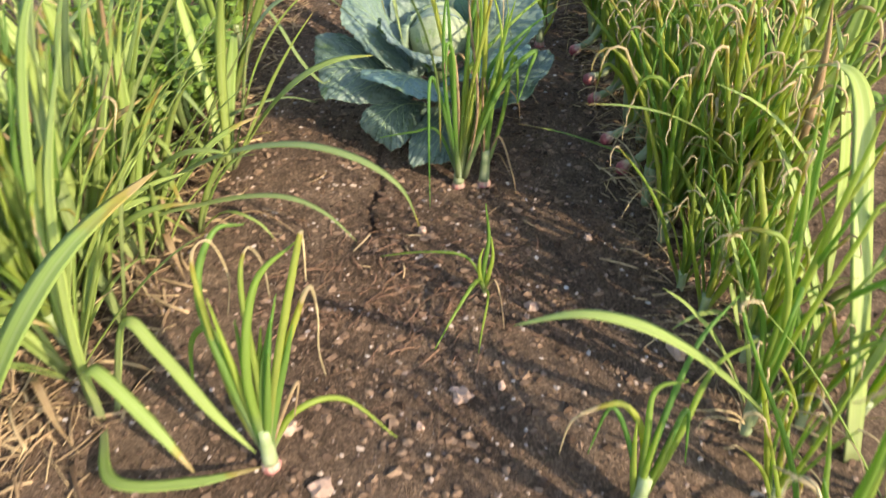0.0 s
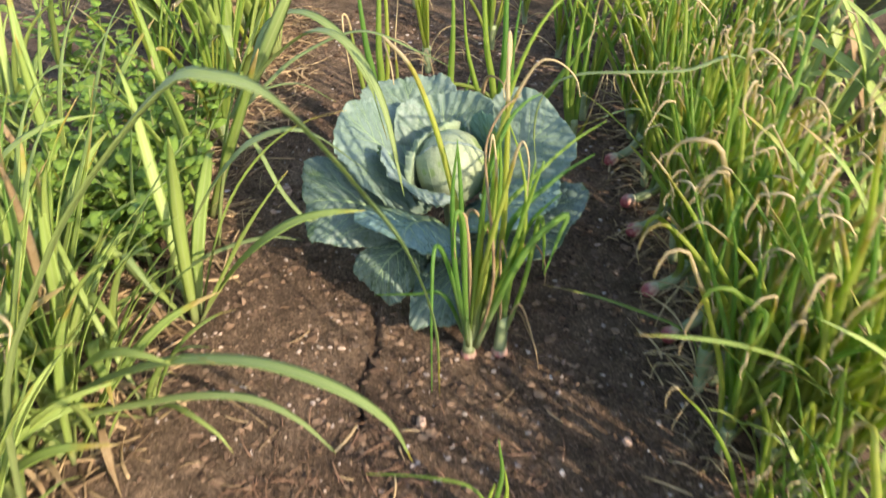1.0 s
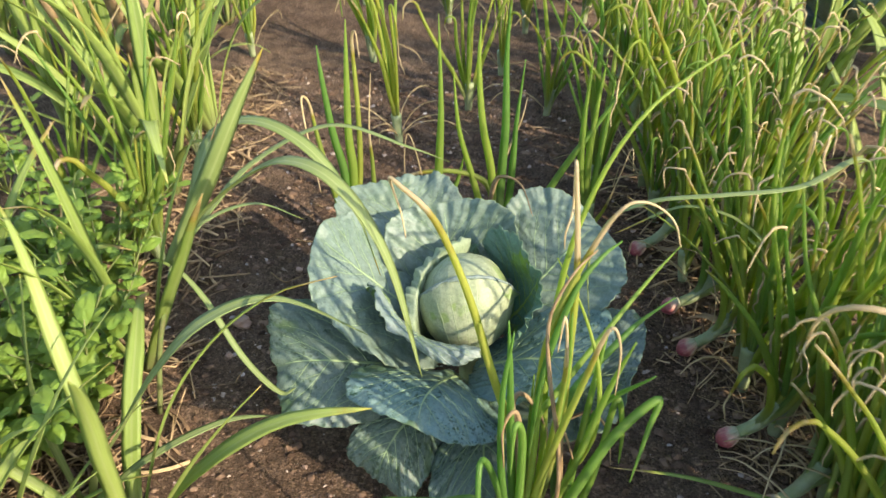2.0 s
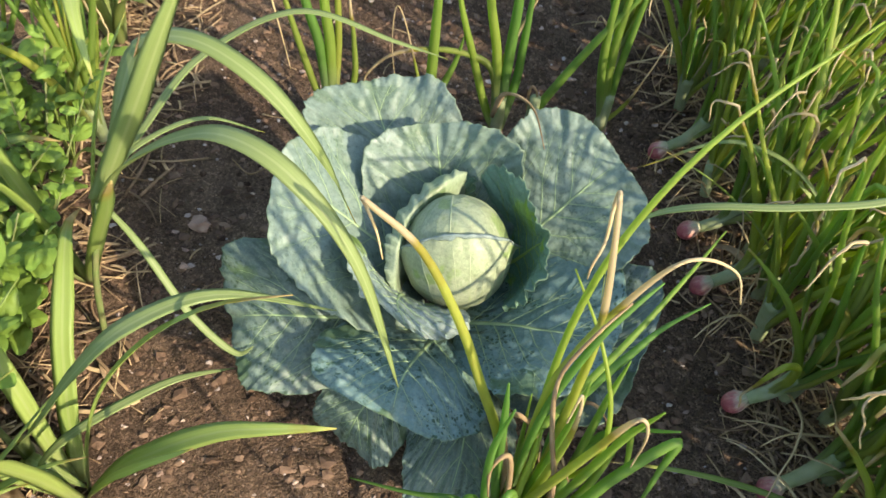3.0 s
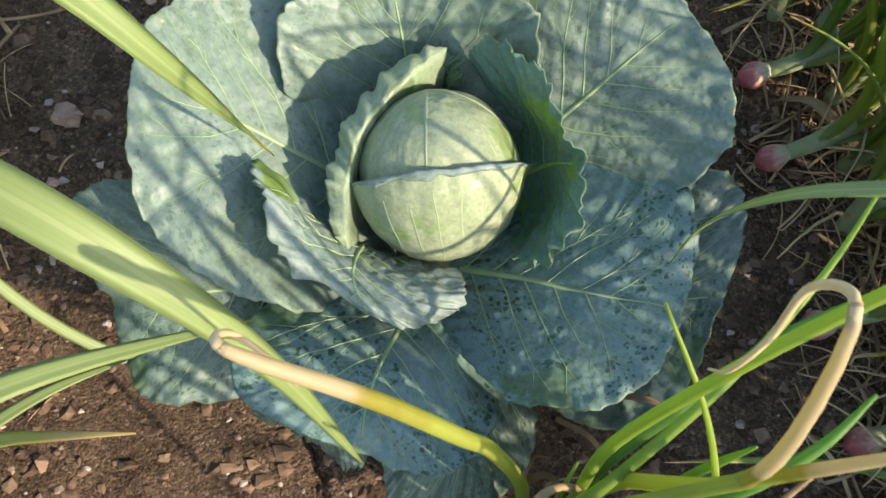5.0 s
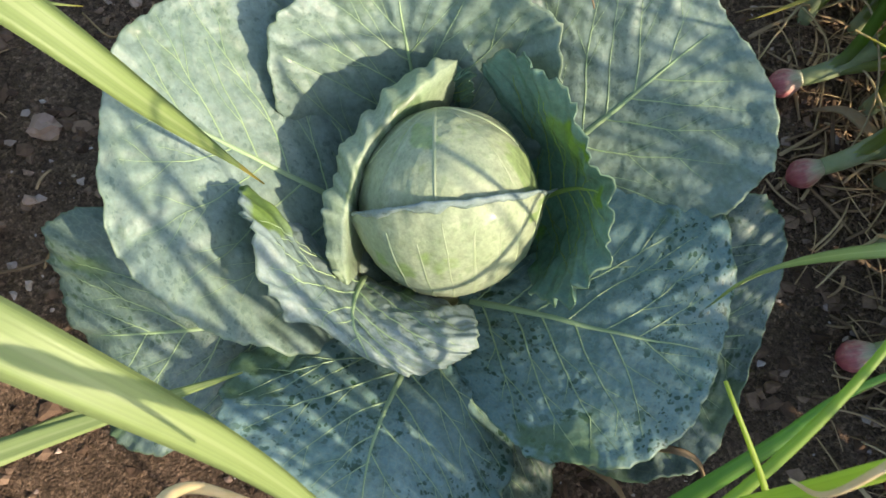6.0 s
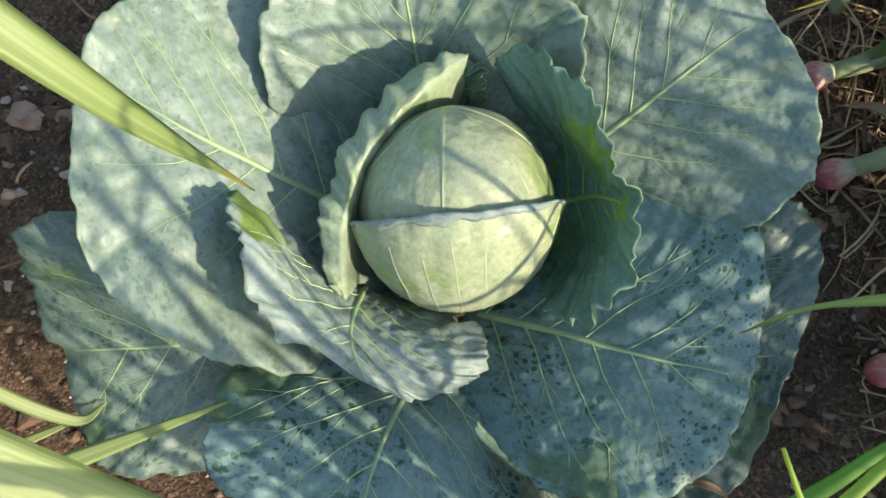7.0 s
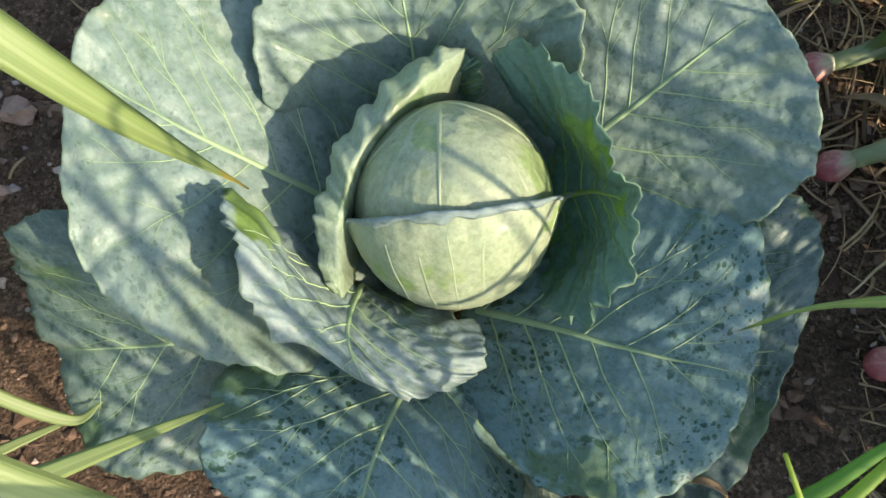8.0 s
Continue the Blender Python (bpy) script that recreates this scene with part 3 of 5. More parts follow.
def cap_leaf(plant):
    """The leaf that folds over the front half of the head, with a free upper edge."""
    n, m = 26, 64
    c, r = np.array(HEAD_C), np.array(HEAD_R)
    zax = unit(np.array((-0.03, -0.14, 0.45)))
    xax = unit(np.array((1.0, 0.06, 0.0)) - zax * np.dot((1.0, 0.06, 0.0), zax))
    yax = np.cross(zax, xax)
    v, uv = [], []
    for i in range(n + 1):
        t = i / n
        for j in range(m + 1):
            s = -1 + 2 * j / m
            lam = s * 1.50
            phi = -0.10 + 0.015 * math.cos(lam * 1.3) + 0.05 * noise.noise((s * 4, 1.0, 2.0)) + 0.018 * noise.noise((s * 16, 1.0, 6.0)) - t * 2.0
            d = xax * math.sin(lam) + (zax * math.cos(phi) + yax * math.sin(phi)) * math.cos(lam)
            edge = (1 - t) ** 5
            out = 1.035 + (0.05 + 0.035 * noise.noise((s * 9, 4.0, 1.0))) * edge * (0.6 + 0.8 * abs(s) ** 3) + 0.10 * abs(s) ** 6 * (1 - t) ** 2 + 0.014 * noise.noise(Vector(d) * 5) + 0.007 * noise.noise(Vector(d) * 11)
            v.append(c + r * d * out)
            uv.append((s * 0.08 + 0.4, t * 0.11))
    k = m + 1
    f = [(i * k + j, i * k + j + 1, (i + 1) * k + j + 1, (i + 1) * k + j) for i in range(n) for j in range(m)]
    ob = part("cap_leaf", worn(mesh("cap_leaf", v, f, HEAD, uv)), plant, "pale wrapper leaf folded over the head")
    th = ob.modifiers.new("thickness", "SOLIDIFY")
    th.thickness, th.offset = 0.0010, 0.0
    # veins fanning up from the foot of the leaf
    grid = np.array(v).reshape(n + 1, k, 3)
    for q, s0 in enumerate((-0.72, -0.50, -0.30, -0.12, 0.06, 0.24, 0.42, 0.64)):
        p = []
        for t in np.linspace(0.90, 0.10 + 0.05 * (q % 3), 26):
            s = s0 * (1.12 - 0.5 * t) + 0.02 * noise.noise((t * 5, q * 3.0, 0.0)) + 0.07
            p.append(bilinear(grid, t * n, (s + 1) / 2 * m))
        p = np.array(p)
        nn = unit((p - c) / r ** 2)
        across = np.cross(unit(np.gradient(p, axis=0)), nn)
        w = np.linspace(0.0018, 0.0006, len(p))[:, None] * (1.5 if q == 4 else 0.9)
        rv = np.stack([p - across * w + nn * 0.0003, p + nn * 0.0010, p + across * w + nn * 0.0003], 1).reshape(-1, 3)
        rf = [(3 * i + j, 3 * i + j + 1, 3 * i + j + 4, 3 * i + j + 3) for i in range(len(p) - 1) for j in range(2)]
        part("vein", mesh("vein", rv, rf, HEADVEIN), ob)
    # the turned-over edge shows its waxy face
    rv, ruv = [], []
    for i in range(5):
        for j in range(m + 1):
            a = np.array(v[j])
            deep = 1.0 + 0.8 * noise.noise((j * 0.16, 2.0, 5.0)) + 0.5 * noise.noise((j * 0.45, 7.0, 1.0))
            row = int(deep)
            b = np.array(v[row * k + j]) * (1 - deep + row) + np.array(v[(row + 1) * k + j]) * (deep - row)
            n0 = unit((a - c) / r ** 2)
            q = i / 4
            rv.append(a + (b - a) * q + n0 * (0.0006 + 0.0010 * math.sin(math.pi * q)))
            ruv.append((uv[j][0], 0.3 + q * 0.01))
    rf = [(i * k + j, i * k + j + 1, (i + 1) * k + j + 1, (i + 1) * k + j) for i in range(4) for j in range(m)]
    rim = part("folded_rim", worn(mesh("folded_rim", rv, rf, BLOOM, ruv)), ob, "blue-green folded edge of the wrapper leaf")
    th = rim.modifiers.new("thickness", "SOLIDIFY")
    th.thickness, th.offset = 0.0008, 0.0


def hugging_leaf(plant):
    """The wrapper leaf that clasps the head, its crinkled rim rolled outwards."""
    rim = curve(((0.004, 0.104, 0.243), (-0.017, 0.098, 0.245), (-0.039, 0.086, 0.242), (-0.056, 0.070, 0.239), (-0.074, 0.051, 0.236), (-0.080, 0.035, 0.230), (-0.088, 0.013, 0.224), (-0.090, -0.005, 0.216), (-0.087, -0.024, 0.205), (-0.078, -0.037, 0.194)), 110)
    crest = curve(((0.004, 0.101, 0.246), (-0.015, 0.083, 0.253), (-0.036, 0.065, 0.251), (-0.054, 0.046, 0.248), (-0.064, 0.031, 0.243), (-0.070, 0.013, 0.235), (-0.074, 0.002, 0.227), (-0.076, -0.013, 0.215), (-0.076, -0.026, 0.202), (-0.076, -0.035, 0.194)), 110)
    rows, m = 15, 110
    v, uv = [], []
    for i in range(rows):
        q = i / (rows - 1)
        for j in range(m):
            s = j / (m - 1)
            c, e = crest[j], rim[j]
            deep = np.array((c[0] * 0.90, c[1] * 0.90, 0.135))
            if q < 0.4:
                p = deep + (c - deep) * (q / 0.4)
                w = 0.0
            else:
                k = (q - 0.4) / 0.6
                p = c + (e - c) * k * (1 + 0.16 * noise.noise((s * 16, 3.0, 1.0)) + 0.10 * noise.noise((s * 40, 3.0, 1.0))) + np.array((0, 0, 0.0014)) * math.sin(math.pi * k)
                w = 0.0066 * k ** 0.6 * noise.noise((s * 24, 0.6 * k, 2.0)) + 0.0020 * k * math.sin(64 * s + 5 * math.sin(9 * s))
            v.append(p + np.array((-0.3, 0.2, 0.9)) * w)
            uv.append((s * 0.2 + 0.7, q * 0.05 + 0.3))
    f = [(i * m + j, i * m + j + 1, (i + 1) * m + j + 1, (i + 1) * m + j) for i in range(rows - 1) for j in range(m - 1)]
    ob = part("wrapper_leaf", worn(mesh("wrapper_leaf", v, f, PALE, uv)), plant, "pale curled wrapper leaf hugging the head")
    th = ob.modifiers.new("thickness", "SOLIDIFY")
    th.thickness, th.offset = 0.0010, 0.0


HEAD_C, HEAD_R = (-0.006, 0.020, 0.198), (0.062, 0.063, 0.070)


def cabbage(m):
    plant = thing("cabbage", m, "blue-green cabbage with a pale head, growing in bare soil", "cabbage")
    part("stem", tube_mesh("stem", [(0, 0, -0.03), (0.002, 0, 0.06), (0, 0.004, 0.15)], 0.017, 0.022, NECK), plant)
    cabbage_head(plant)
    cap_leaf(plant)
    hugging_leaf(plant)
    L = Leaf
    rows = (
        # base, middle, tip, right, left, then ruffle and lip
        ("wrapper_leaf", INNER, "dark green inner wrapper leaf with bright veins beside the head", L((0.045, 0.036, 0.135), (0.080, 0.024, 0.196), (0.080, -0.004, 0.258), (0.047, -0.043, 0.190), (0.018, 0.093, 0.250), 0.006, -0.004, seed=1, roll=-0.006, corners=(1.0, 1.06, 1.0, 1.0))),
        ("wrapper_leaf", INNER, "small green wrapper leaf tucked behind the head", L((-0.003, 0.092, 0.15), (-0.004, 0.098, 0.205), (0.004, 0.102, 0.236), (0.014, 0.086, 0.222), (-0.030, 0.092, 0.222), 0.003, 0.0, 0.001, seed=2, count=4)),
        ("wrapper_leaf", BLOOM, "curled grey-green leaf cupped under the head", L((-0.058, -0.006, 0.145), (-0.073, -0.055, 0.208), (-0.058, -0.096, 0.210), (-0.126, 0.008, 0.248), (0.007, -0.062, 0.203), 0.006, -0.004, seed=3, roll=-0.008, narrow=0.8, corners=(1.30, 1.0, 0.98, 1.0))),
        ("outer_leaf", OUTER, "upright blue-green leaf behind the head", L((0.0, 0.045, 0.10), (-0.024, 0.102, 0.200), (-0.032, 0.150, 0.277), (0.070, 0.076, 0.264), (-0.121, 0.099, 0.218), 0.005, 0.0, seed=4, narrow=0.75, corners=(1.0, 1.0, 1.0, 1.18))),
        ("outer_leaf", OUTER, "broad blue-green leaf with pale veins", L((0.045, 0.045, 0.13), (0.123, 0.085, 0.206), (0.188, 0.114, 0.260), (0.176, -0.003, 0.190), (0.063, 0.164, 0.258), 0.005, 0.0, seed=5, square=2.7, corners=(1.0, 1.04, 1.0, 1.0))),
        ("outer_leaf", OUTER, "sunlit grey-green leaf with wavy rim", L((-0.04, 0.02, 0.13), (-0.140, 0.055, 0.215), (-0.215, 0.090, 0.265), (-0.112, 0.160, 0.222), (-0.152, -0.066, 0.208), 0.005, 0.0, seed=6, narrow=0.85, corners=(1.18, 0.88, 1.06, 1.1))),
        ("outer_leaf", OUTER, "shaded blue-green leaf at the back", L((-0.03, 0.06, 0.10), (-0.085, 0.160, 0.205), (-0.120, 0.235, 0.258), (0.000, 0.185, 0.245), (-0.190, 0.165, 0.215), 0.005, 0.0, seed=7)),
        ("outer_leaf", OLD_SHADED, "low spreading blue-green leaf with sun streaks", L((-0.06, -0.02, 0.10), (-0.175, -0.050, 0.160), (-0.268, -0.050, 0.150), (-0.222, 0.024, 0.205), (-0.190, -0.134, 0.124), 0.004, -0.004, seed=8, corners=(1.0, 1.05, 1.0, 1.08))),
        ("outer_leaf", SPECK, "blue-green leaf with dark specks", L((-0.01, -0.03, 0.10), (-0.055, -0.114, 0.174), (-0.074, -0.184, 0.180), (-0.160, -0.084, 0.174), (0.030, -0.157, 0.143), 0.005, -0.003, seed=9)),
        ("outer_leaf", SPECK, "broad blue-green leaf covered in dark specks", L((0.0, -0.03, 0.12), (0.090, -0.070, 0.178), (0.167, -0.098, 0.200), (0.042, -0.155, 0.188), (0.136, 0.040, 0.173), 0.005, -0.003, seed=10, corners=(1.0, 1.0, 1.06, 1.0))),
        ("outer_leaf", OLD_SHADED, "low blue-green leaf with dark blotches", L((0.03, -0.03, 0.08), (0.140, -0.070, 0.135), (0.216, -0.080, 0.160), (0.100, -0.172, 0.135), (0.200, 0.035, 0.160), 0.005, -0.003, seed=11)),
        ("outer_leaf", OLD_SHADED, "drooping lower leaf with dark blotches", L((-0.03, -0.04, 0.07), (-0.098, -0.118, 0.100), (-0.132, -0.160, 0.044), (-0.154, -0.110, 0.100), (-0.062, -0.168, 0.060), 0.005, -0.004, seed=12)),
        ("outer_leaf", OLD_SHADED, "drooping lower leaf touching the soil", L((0.0, -0.04, 0.07), (0.010, -0.140, 0.088), (-0.012, -0.232, 0.040), (-0.062, -0.182, 0.060), (0.070, -0.160, 0.070), 0.005, -0.004, seed=13)),
    )
    for name, material, label, leaf in rows:
        add_leaf(plant, leaf, name, material, label, BRIGHTVEIN if material is INNER else None, 0.0026 if material is BLOOM else 0.0034)
    return plant


main_cabbage = cabbage(pose(0, 0, 0))
copy_thing(main_cabbage, pose(1.08, 1.12, 0, 0, 0, 140))


# ---- onions ----
def bulb_mesh(rng, r=0.0148):
    prof = ((0.0, -0.85), (0.22, -0.84), (0.60, -0.62), (0.92, -0.20), (1.0, 0.15), (0.95, 0.55), (0.80, 0.92), (0.62, 1.25), (0.46, 1.5), (0.30, 1.6))
    sides, v, f, u = 16, [], [], []
    o = rng.uniform(0, 40)
    for i, (a, z) in enumerate(prof):
        for j in range(sides):
            t = 2 * math.pi * j / sides
            k = 1 + 0.09 * noise.noise((math.cos(t) * 1.4 + o, math.sin(t) * 1.4, z)) + 0.05 * noise.noise((math.cos(t) * 4 + o, math.sin(t) * 4, z * 2))
            v.append((r * a * k * math.cos(t), r * a * k * math.sin(t), r * z))
            u.append((j / sides, i / (len(prof) - 1)))
    for i in range(len(prof) - 1):
        for j in range(sides):
            f.append((i * sides + j, i * sides + (j + 1) % sides, (i + 1) * sides + (j + 1) % sides, (i + 1) * sides + j))
    f.append(tuple(range((len(prof) - 1) * sides, len(prof) * sides)))
    return mesh("bulb", v, f, BULB, u)


def root_mesh(rng):
    """A short tuft of dry roots under the bulb."""
    V, F = [], []
    for i in range(9):
        a, out = rng.uniform(0, 6.28), rng.uniform(0.3, 1.0)
        pts = [(0.003 * math.cos(a), 0.003 * math.sin(a), -0.010)]
        for k in (1, 2, 3):
            pts.append((k * 0.006 * out * math.cos(a + 0.3 * k), k * 0.006 * out * math.sin(a + 0.3 * k), -0.010 - 0.006 * k + 0.002 * k * k * out))
        v, f, _ = sweep(curve(pts, 7), np.full(7, 0.0005), 4)
        F += [tuple(q + len(V) for q in t) for t in f]
        V += v
    return mesh("root_tuft", V, F, STRAW)


def onion_leaf_path(rng, length, lean, az, droop, hook):
    """A leaf that rises and bends; hook: the withered end folds over and hangs."""
    p, out = np.array((0.0, 0.0, 0.035)), []
    steps = 18
    a, kink = lean, rng.uniform(0.62, 0.85)
    for i in range(steps + 1):
        out.append(p.copy())
        t = i / steps
        a += droop / steps * (0.3 + 1.7 * t)
        if hook and t > kink:
            a = min(a + rng.uniform(0.5, 1.1), 3.0)
            az += rng.uniform(-0.6, 0.6)
        else:
            az += rng.uniform(-0.16, 0.16)
            a = max(a + rng.uniform(-0.07, 0.07), 0.0)
        p = p + length / steps * (0.75 if hook and t > kink else 1.0) * np.array((math.sin(a) * math.cos(az), math.sin(a) * math.sin(az), math.cos(a)))
        p[2] = max(p[2], 0.008)
    return out


def onion_plant(seed, count, height, label, group="", bow=0.0):
    """bow: how far the foot of the plant lies over before its leaves rise."""
    rng = random.Random(seed)

    def laid(p):
        q = 1 - math.exp(-max(p[2] - 0.01, 0.0) / 0.05)
        return (p[0] + bow * q, p[1], p[2] - 0.4 * bow * q)

    plant = thing("onion_plant", pose(0, 0, 0), label, "onion", group)
    bulb = part("bulb", bulb_mesh(rng, 0.0150 if bow else 0.0148), plant, "red-skinned bulb out of the soil" if bow else "pink-skinned bulb")
    if bow:
        bulb.matrix_basis = pose(-0.004, 0, 0.004, 0, 52, 0)
        part("root_tuft", root_mesh(rng), bulb, "short dry roots")
    part("neck", tube_mesh("neck", [laid(p) for p in ((0, 0, 0.018), (0.001, 0, 0.04), (0.002, 0.001, 0.066), (0.002, 0.001, 0.095))], 0.0085, 0.0125, NECK, 9, 9), plant, "pale neck")
    for i in range(count):
        az = 2.4 * i + rng.uniform(-0.5, 0.5)
        length = height * rng.uniform(0.62, 1.18)
        dead, hooked = rng.random() < 0.17, rng.random() < 0.40
        pts = onion_leaf_path(rng, length * (0.45 if dead else 1), rng.uniform(0.02, 0.30) + (0.5 if dead else 0), az, rng.choice((-0.05, 0.08, 0.20, 0.50)) + rng.uniform(0.0, 0.15) + (1.2 if dead else 0), hooked)
        pts = [laid(p) for p in pts]
        r0 = rng.uniform(0.0026, 0.0062) * (0.28 if dead else 1)
        if dead:
            part("leaf", tube_mesh("leaf", pts, r0, 0.0007, STRAW, 24, 7, 0.0003), plant, "withered straw-coloured leaf")
            continue
        leaf = part("leaf", tube_mesh("leaf", pts, r0, 0.0012, ONION_YELLOW if hooked and i % 2 else ONION, 30, 7, 0.0004, 2.2), plant)
        if rng.random() < 0.72:
            p, d = np.array(pts[-1]), unit(np.array(pts[-1]) - np.array(pts[-2]))
            curl, tip = d + np.array((rng.uniform(-0.5, 0.5), rng.uniform(-0.5, 0.5), 0.0)), [p - d * 0.004]
            for k in range(rng.randrange(5, 9)):
                tip.append(p.copy())
                curl = unit(curl + np.array((rng.uniform(-0.7, 0.7), rng.uniform(-0.7, 0.7), -0.75 + 0.06 * k + rng.uniform(-0.3, 0.3))))
                p = p + curl * rng.uniform(0.006, 0.014)
                p[2] = max(p[2], 0.006)
            part("withered_tip", tube_mesh("withered_tip", tip, 0.0017, 0.0006, STRAW, 22, 5), leaf, "thin curled straw-coloured tip")
    return plant


ONION_KINDS = []
for i in range(9):
    o = onion_plant(100 + i, 10 + i % 4, 0.37 + 0.03 * (i % 4), "onion plant with green tubular leaves and withered tips", "onion row")
    ONION_KINDS.append(o)
for i in range(4):
    ONION_KINDS.append(onion_plant(140 + i, 8 + i % 3, 0.40 + 0.03 * (i % 3), "onion plant lying over at its foot, red bulb laid bare", "onion row", 0.075))

rng = random.Random(11)
spots = []
# exposed bulbs at the edge of the row, lying over at the foot
EDGE = ((0.342, 0.363), (0.361, 0.199), (0.362, 0.100), (0.370, -0.082), (0.388, -0.196))
for x, y in EDGE:
    spots.append((x, y, rng.uniform(-4, 4), rng.uniform(-15, 25)))
for k, x0 in enumerate((0.475, 0.545, 0.62)):
    y = (-1.75, -1.70, -1.62)[k]
    while y < 3.4:
        spots.append((x0 + rng.uniform(-0.040, 0.040), y, rng.uniform(-2, 7), rng.uniform(-40, 40)))
        y += rng.uniform(0.070, 0.115) * (1.0 if y < 0.9 else 1.4) * (0.9, 2.5, 4.8)[k] * (1.30 if y < -0.50 else 1.0) * (1.4 if y < -1.0 else 1.0)
for x, y in ((0.42, -0.30), (0.43, -0.42), (0.44, -0.55), (0.41, 0.28), (0.40, 0.47), (0.41, 0.60), (0.43, 0.02)):
    spots.append((x, y, rng.uniform(2, 8), rng.uniform(-30, 30)))
# a few taller plants that throw streaks of shade on the cabbage
for x, y in ((0.52, -0.40), (0.58, -0.47), (0.46, -0.33), (0.50, -0.38), (0.445, -0.28), (0.53, -0.44), (0.48, -0.45), (0.47, -0.18), (0.51, -0.23), (0.49, -0.10)):
    spots.append((x, y, 3.0, rng.uniform(0, 360)))
# the clumps behind the cabbage and along the far bed
for x, y in ((0.29, 0.56), (0.24, 0.92), (-0.20, 1.25), (0.25, 1.45), (0.02, 1.55), (-0.25, 1.7), (0.1, 1.9), (-0.1, 2.1), (0.3, 1.9), (0.05, 0.95), (-0.12, 0.80), (0.15, 1.15)):
    spots.append((x, y, rng.uniform(-3, 6), rng.uniform(0, 360)))
# among the grass of the other bed
for x, y in ((-0.56, 0.35), (-0.66, -0.55), (-0.75, 0.45), (-0.58, 0.75), (-0.7, 1.0), (-0.9, 0.9), (-0.55, 1.3), (-0.8, 1.5), (-0.58, -0.72), (-0.60, -0.40), (-0.64, -0.66)):
    spots.append((x, y, rng.uniform(-8, 12), rng.uniform(0, 360)))


used = set()
for i, (x, y, tilt, turn) in enumerate(spots):
    kind = 9 + i % 4 if i < len(EDGE) else rng.randrange(9)
    m = pose(x, y, ground_height(x, y) + (0.008 if i < len(EDGE) else -0.024), 0, 0, turn) @ pose(0, 0, 0, 0, tilt, 0 if i < len(EDGE) else rng.uniform(0, 360))
    if kind in used:
        tall = rng.uniform(0.90, 1.14) * (0.74 if x > 0.40 and y < -0.5 else 1.06 if x > 0.42 and y < 0.9 else 1.0)
        copy_thing(ONION_KINDS[kind], m).scale = (tall, tall, tall)
    else:
        used.add(kind)
        ONION_KINDS[kind].matrix_basis = m


def fixed_onion(base, leaves, label, thick=1.0, neck=True):
    """An onion whose leaves follow given lines: (points, radius, dry)."""
    plant = thing("onion_plant", pose(base[0], base[1], 0), label, "onion")
    rg = random.Random(int(base[0] * 1000))
    part("bulb", bulb_mesh(rg, 0.014 if neck else 0.005), plant, "pale bulb half out of the soil")
    if neck:
        part("neck", tube_mesh("neck", [(0, 0, 0.012), (0.001, 0, 0.04), (0.002, 0.001, 0.085)], 0.0115, 0.0090, NECK, 6, 9), plant, "pale neck")
    for pts, r, dry in leaves:
        pts = [(p[0] - base[0], p[1] - base[1], p[2]) for p in pts]
        if dry < 2:
            part("leaf", tube_mesh("leaf", pts, r * thick, 0.0008, DRY if dry else ONION_FRESH, 30, 8, 0.0004, 1.3 if dry else 2.0), plant, "withered straw-coloured leaf" if dry else "")
            continue
        line = curve(pts, 40)
        cut = int(40 * (0.1 * dry))
        green = part("leaf", tube_mesh("leaf", line[:cut + 1], r * thick, r * 0.34, ONION_YELLOW, 26, 8, 0.0004), plant)
        part("withered_tip", tube_mesh("withered_tip", line[cut - 1:], r * 0.34, 0.0006, STRAW, 24, 8), green, "withered straw-coloured tip")
    return plant


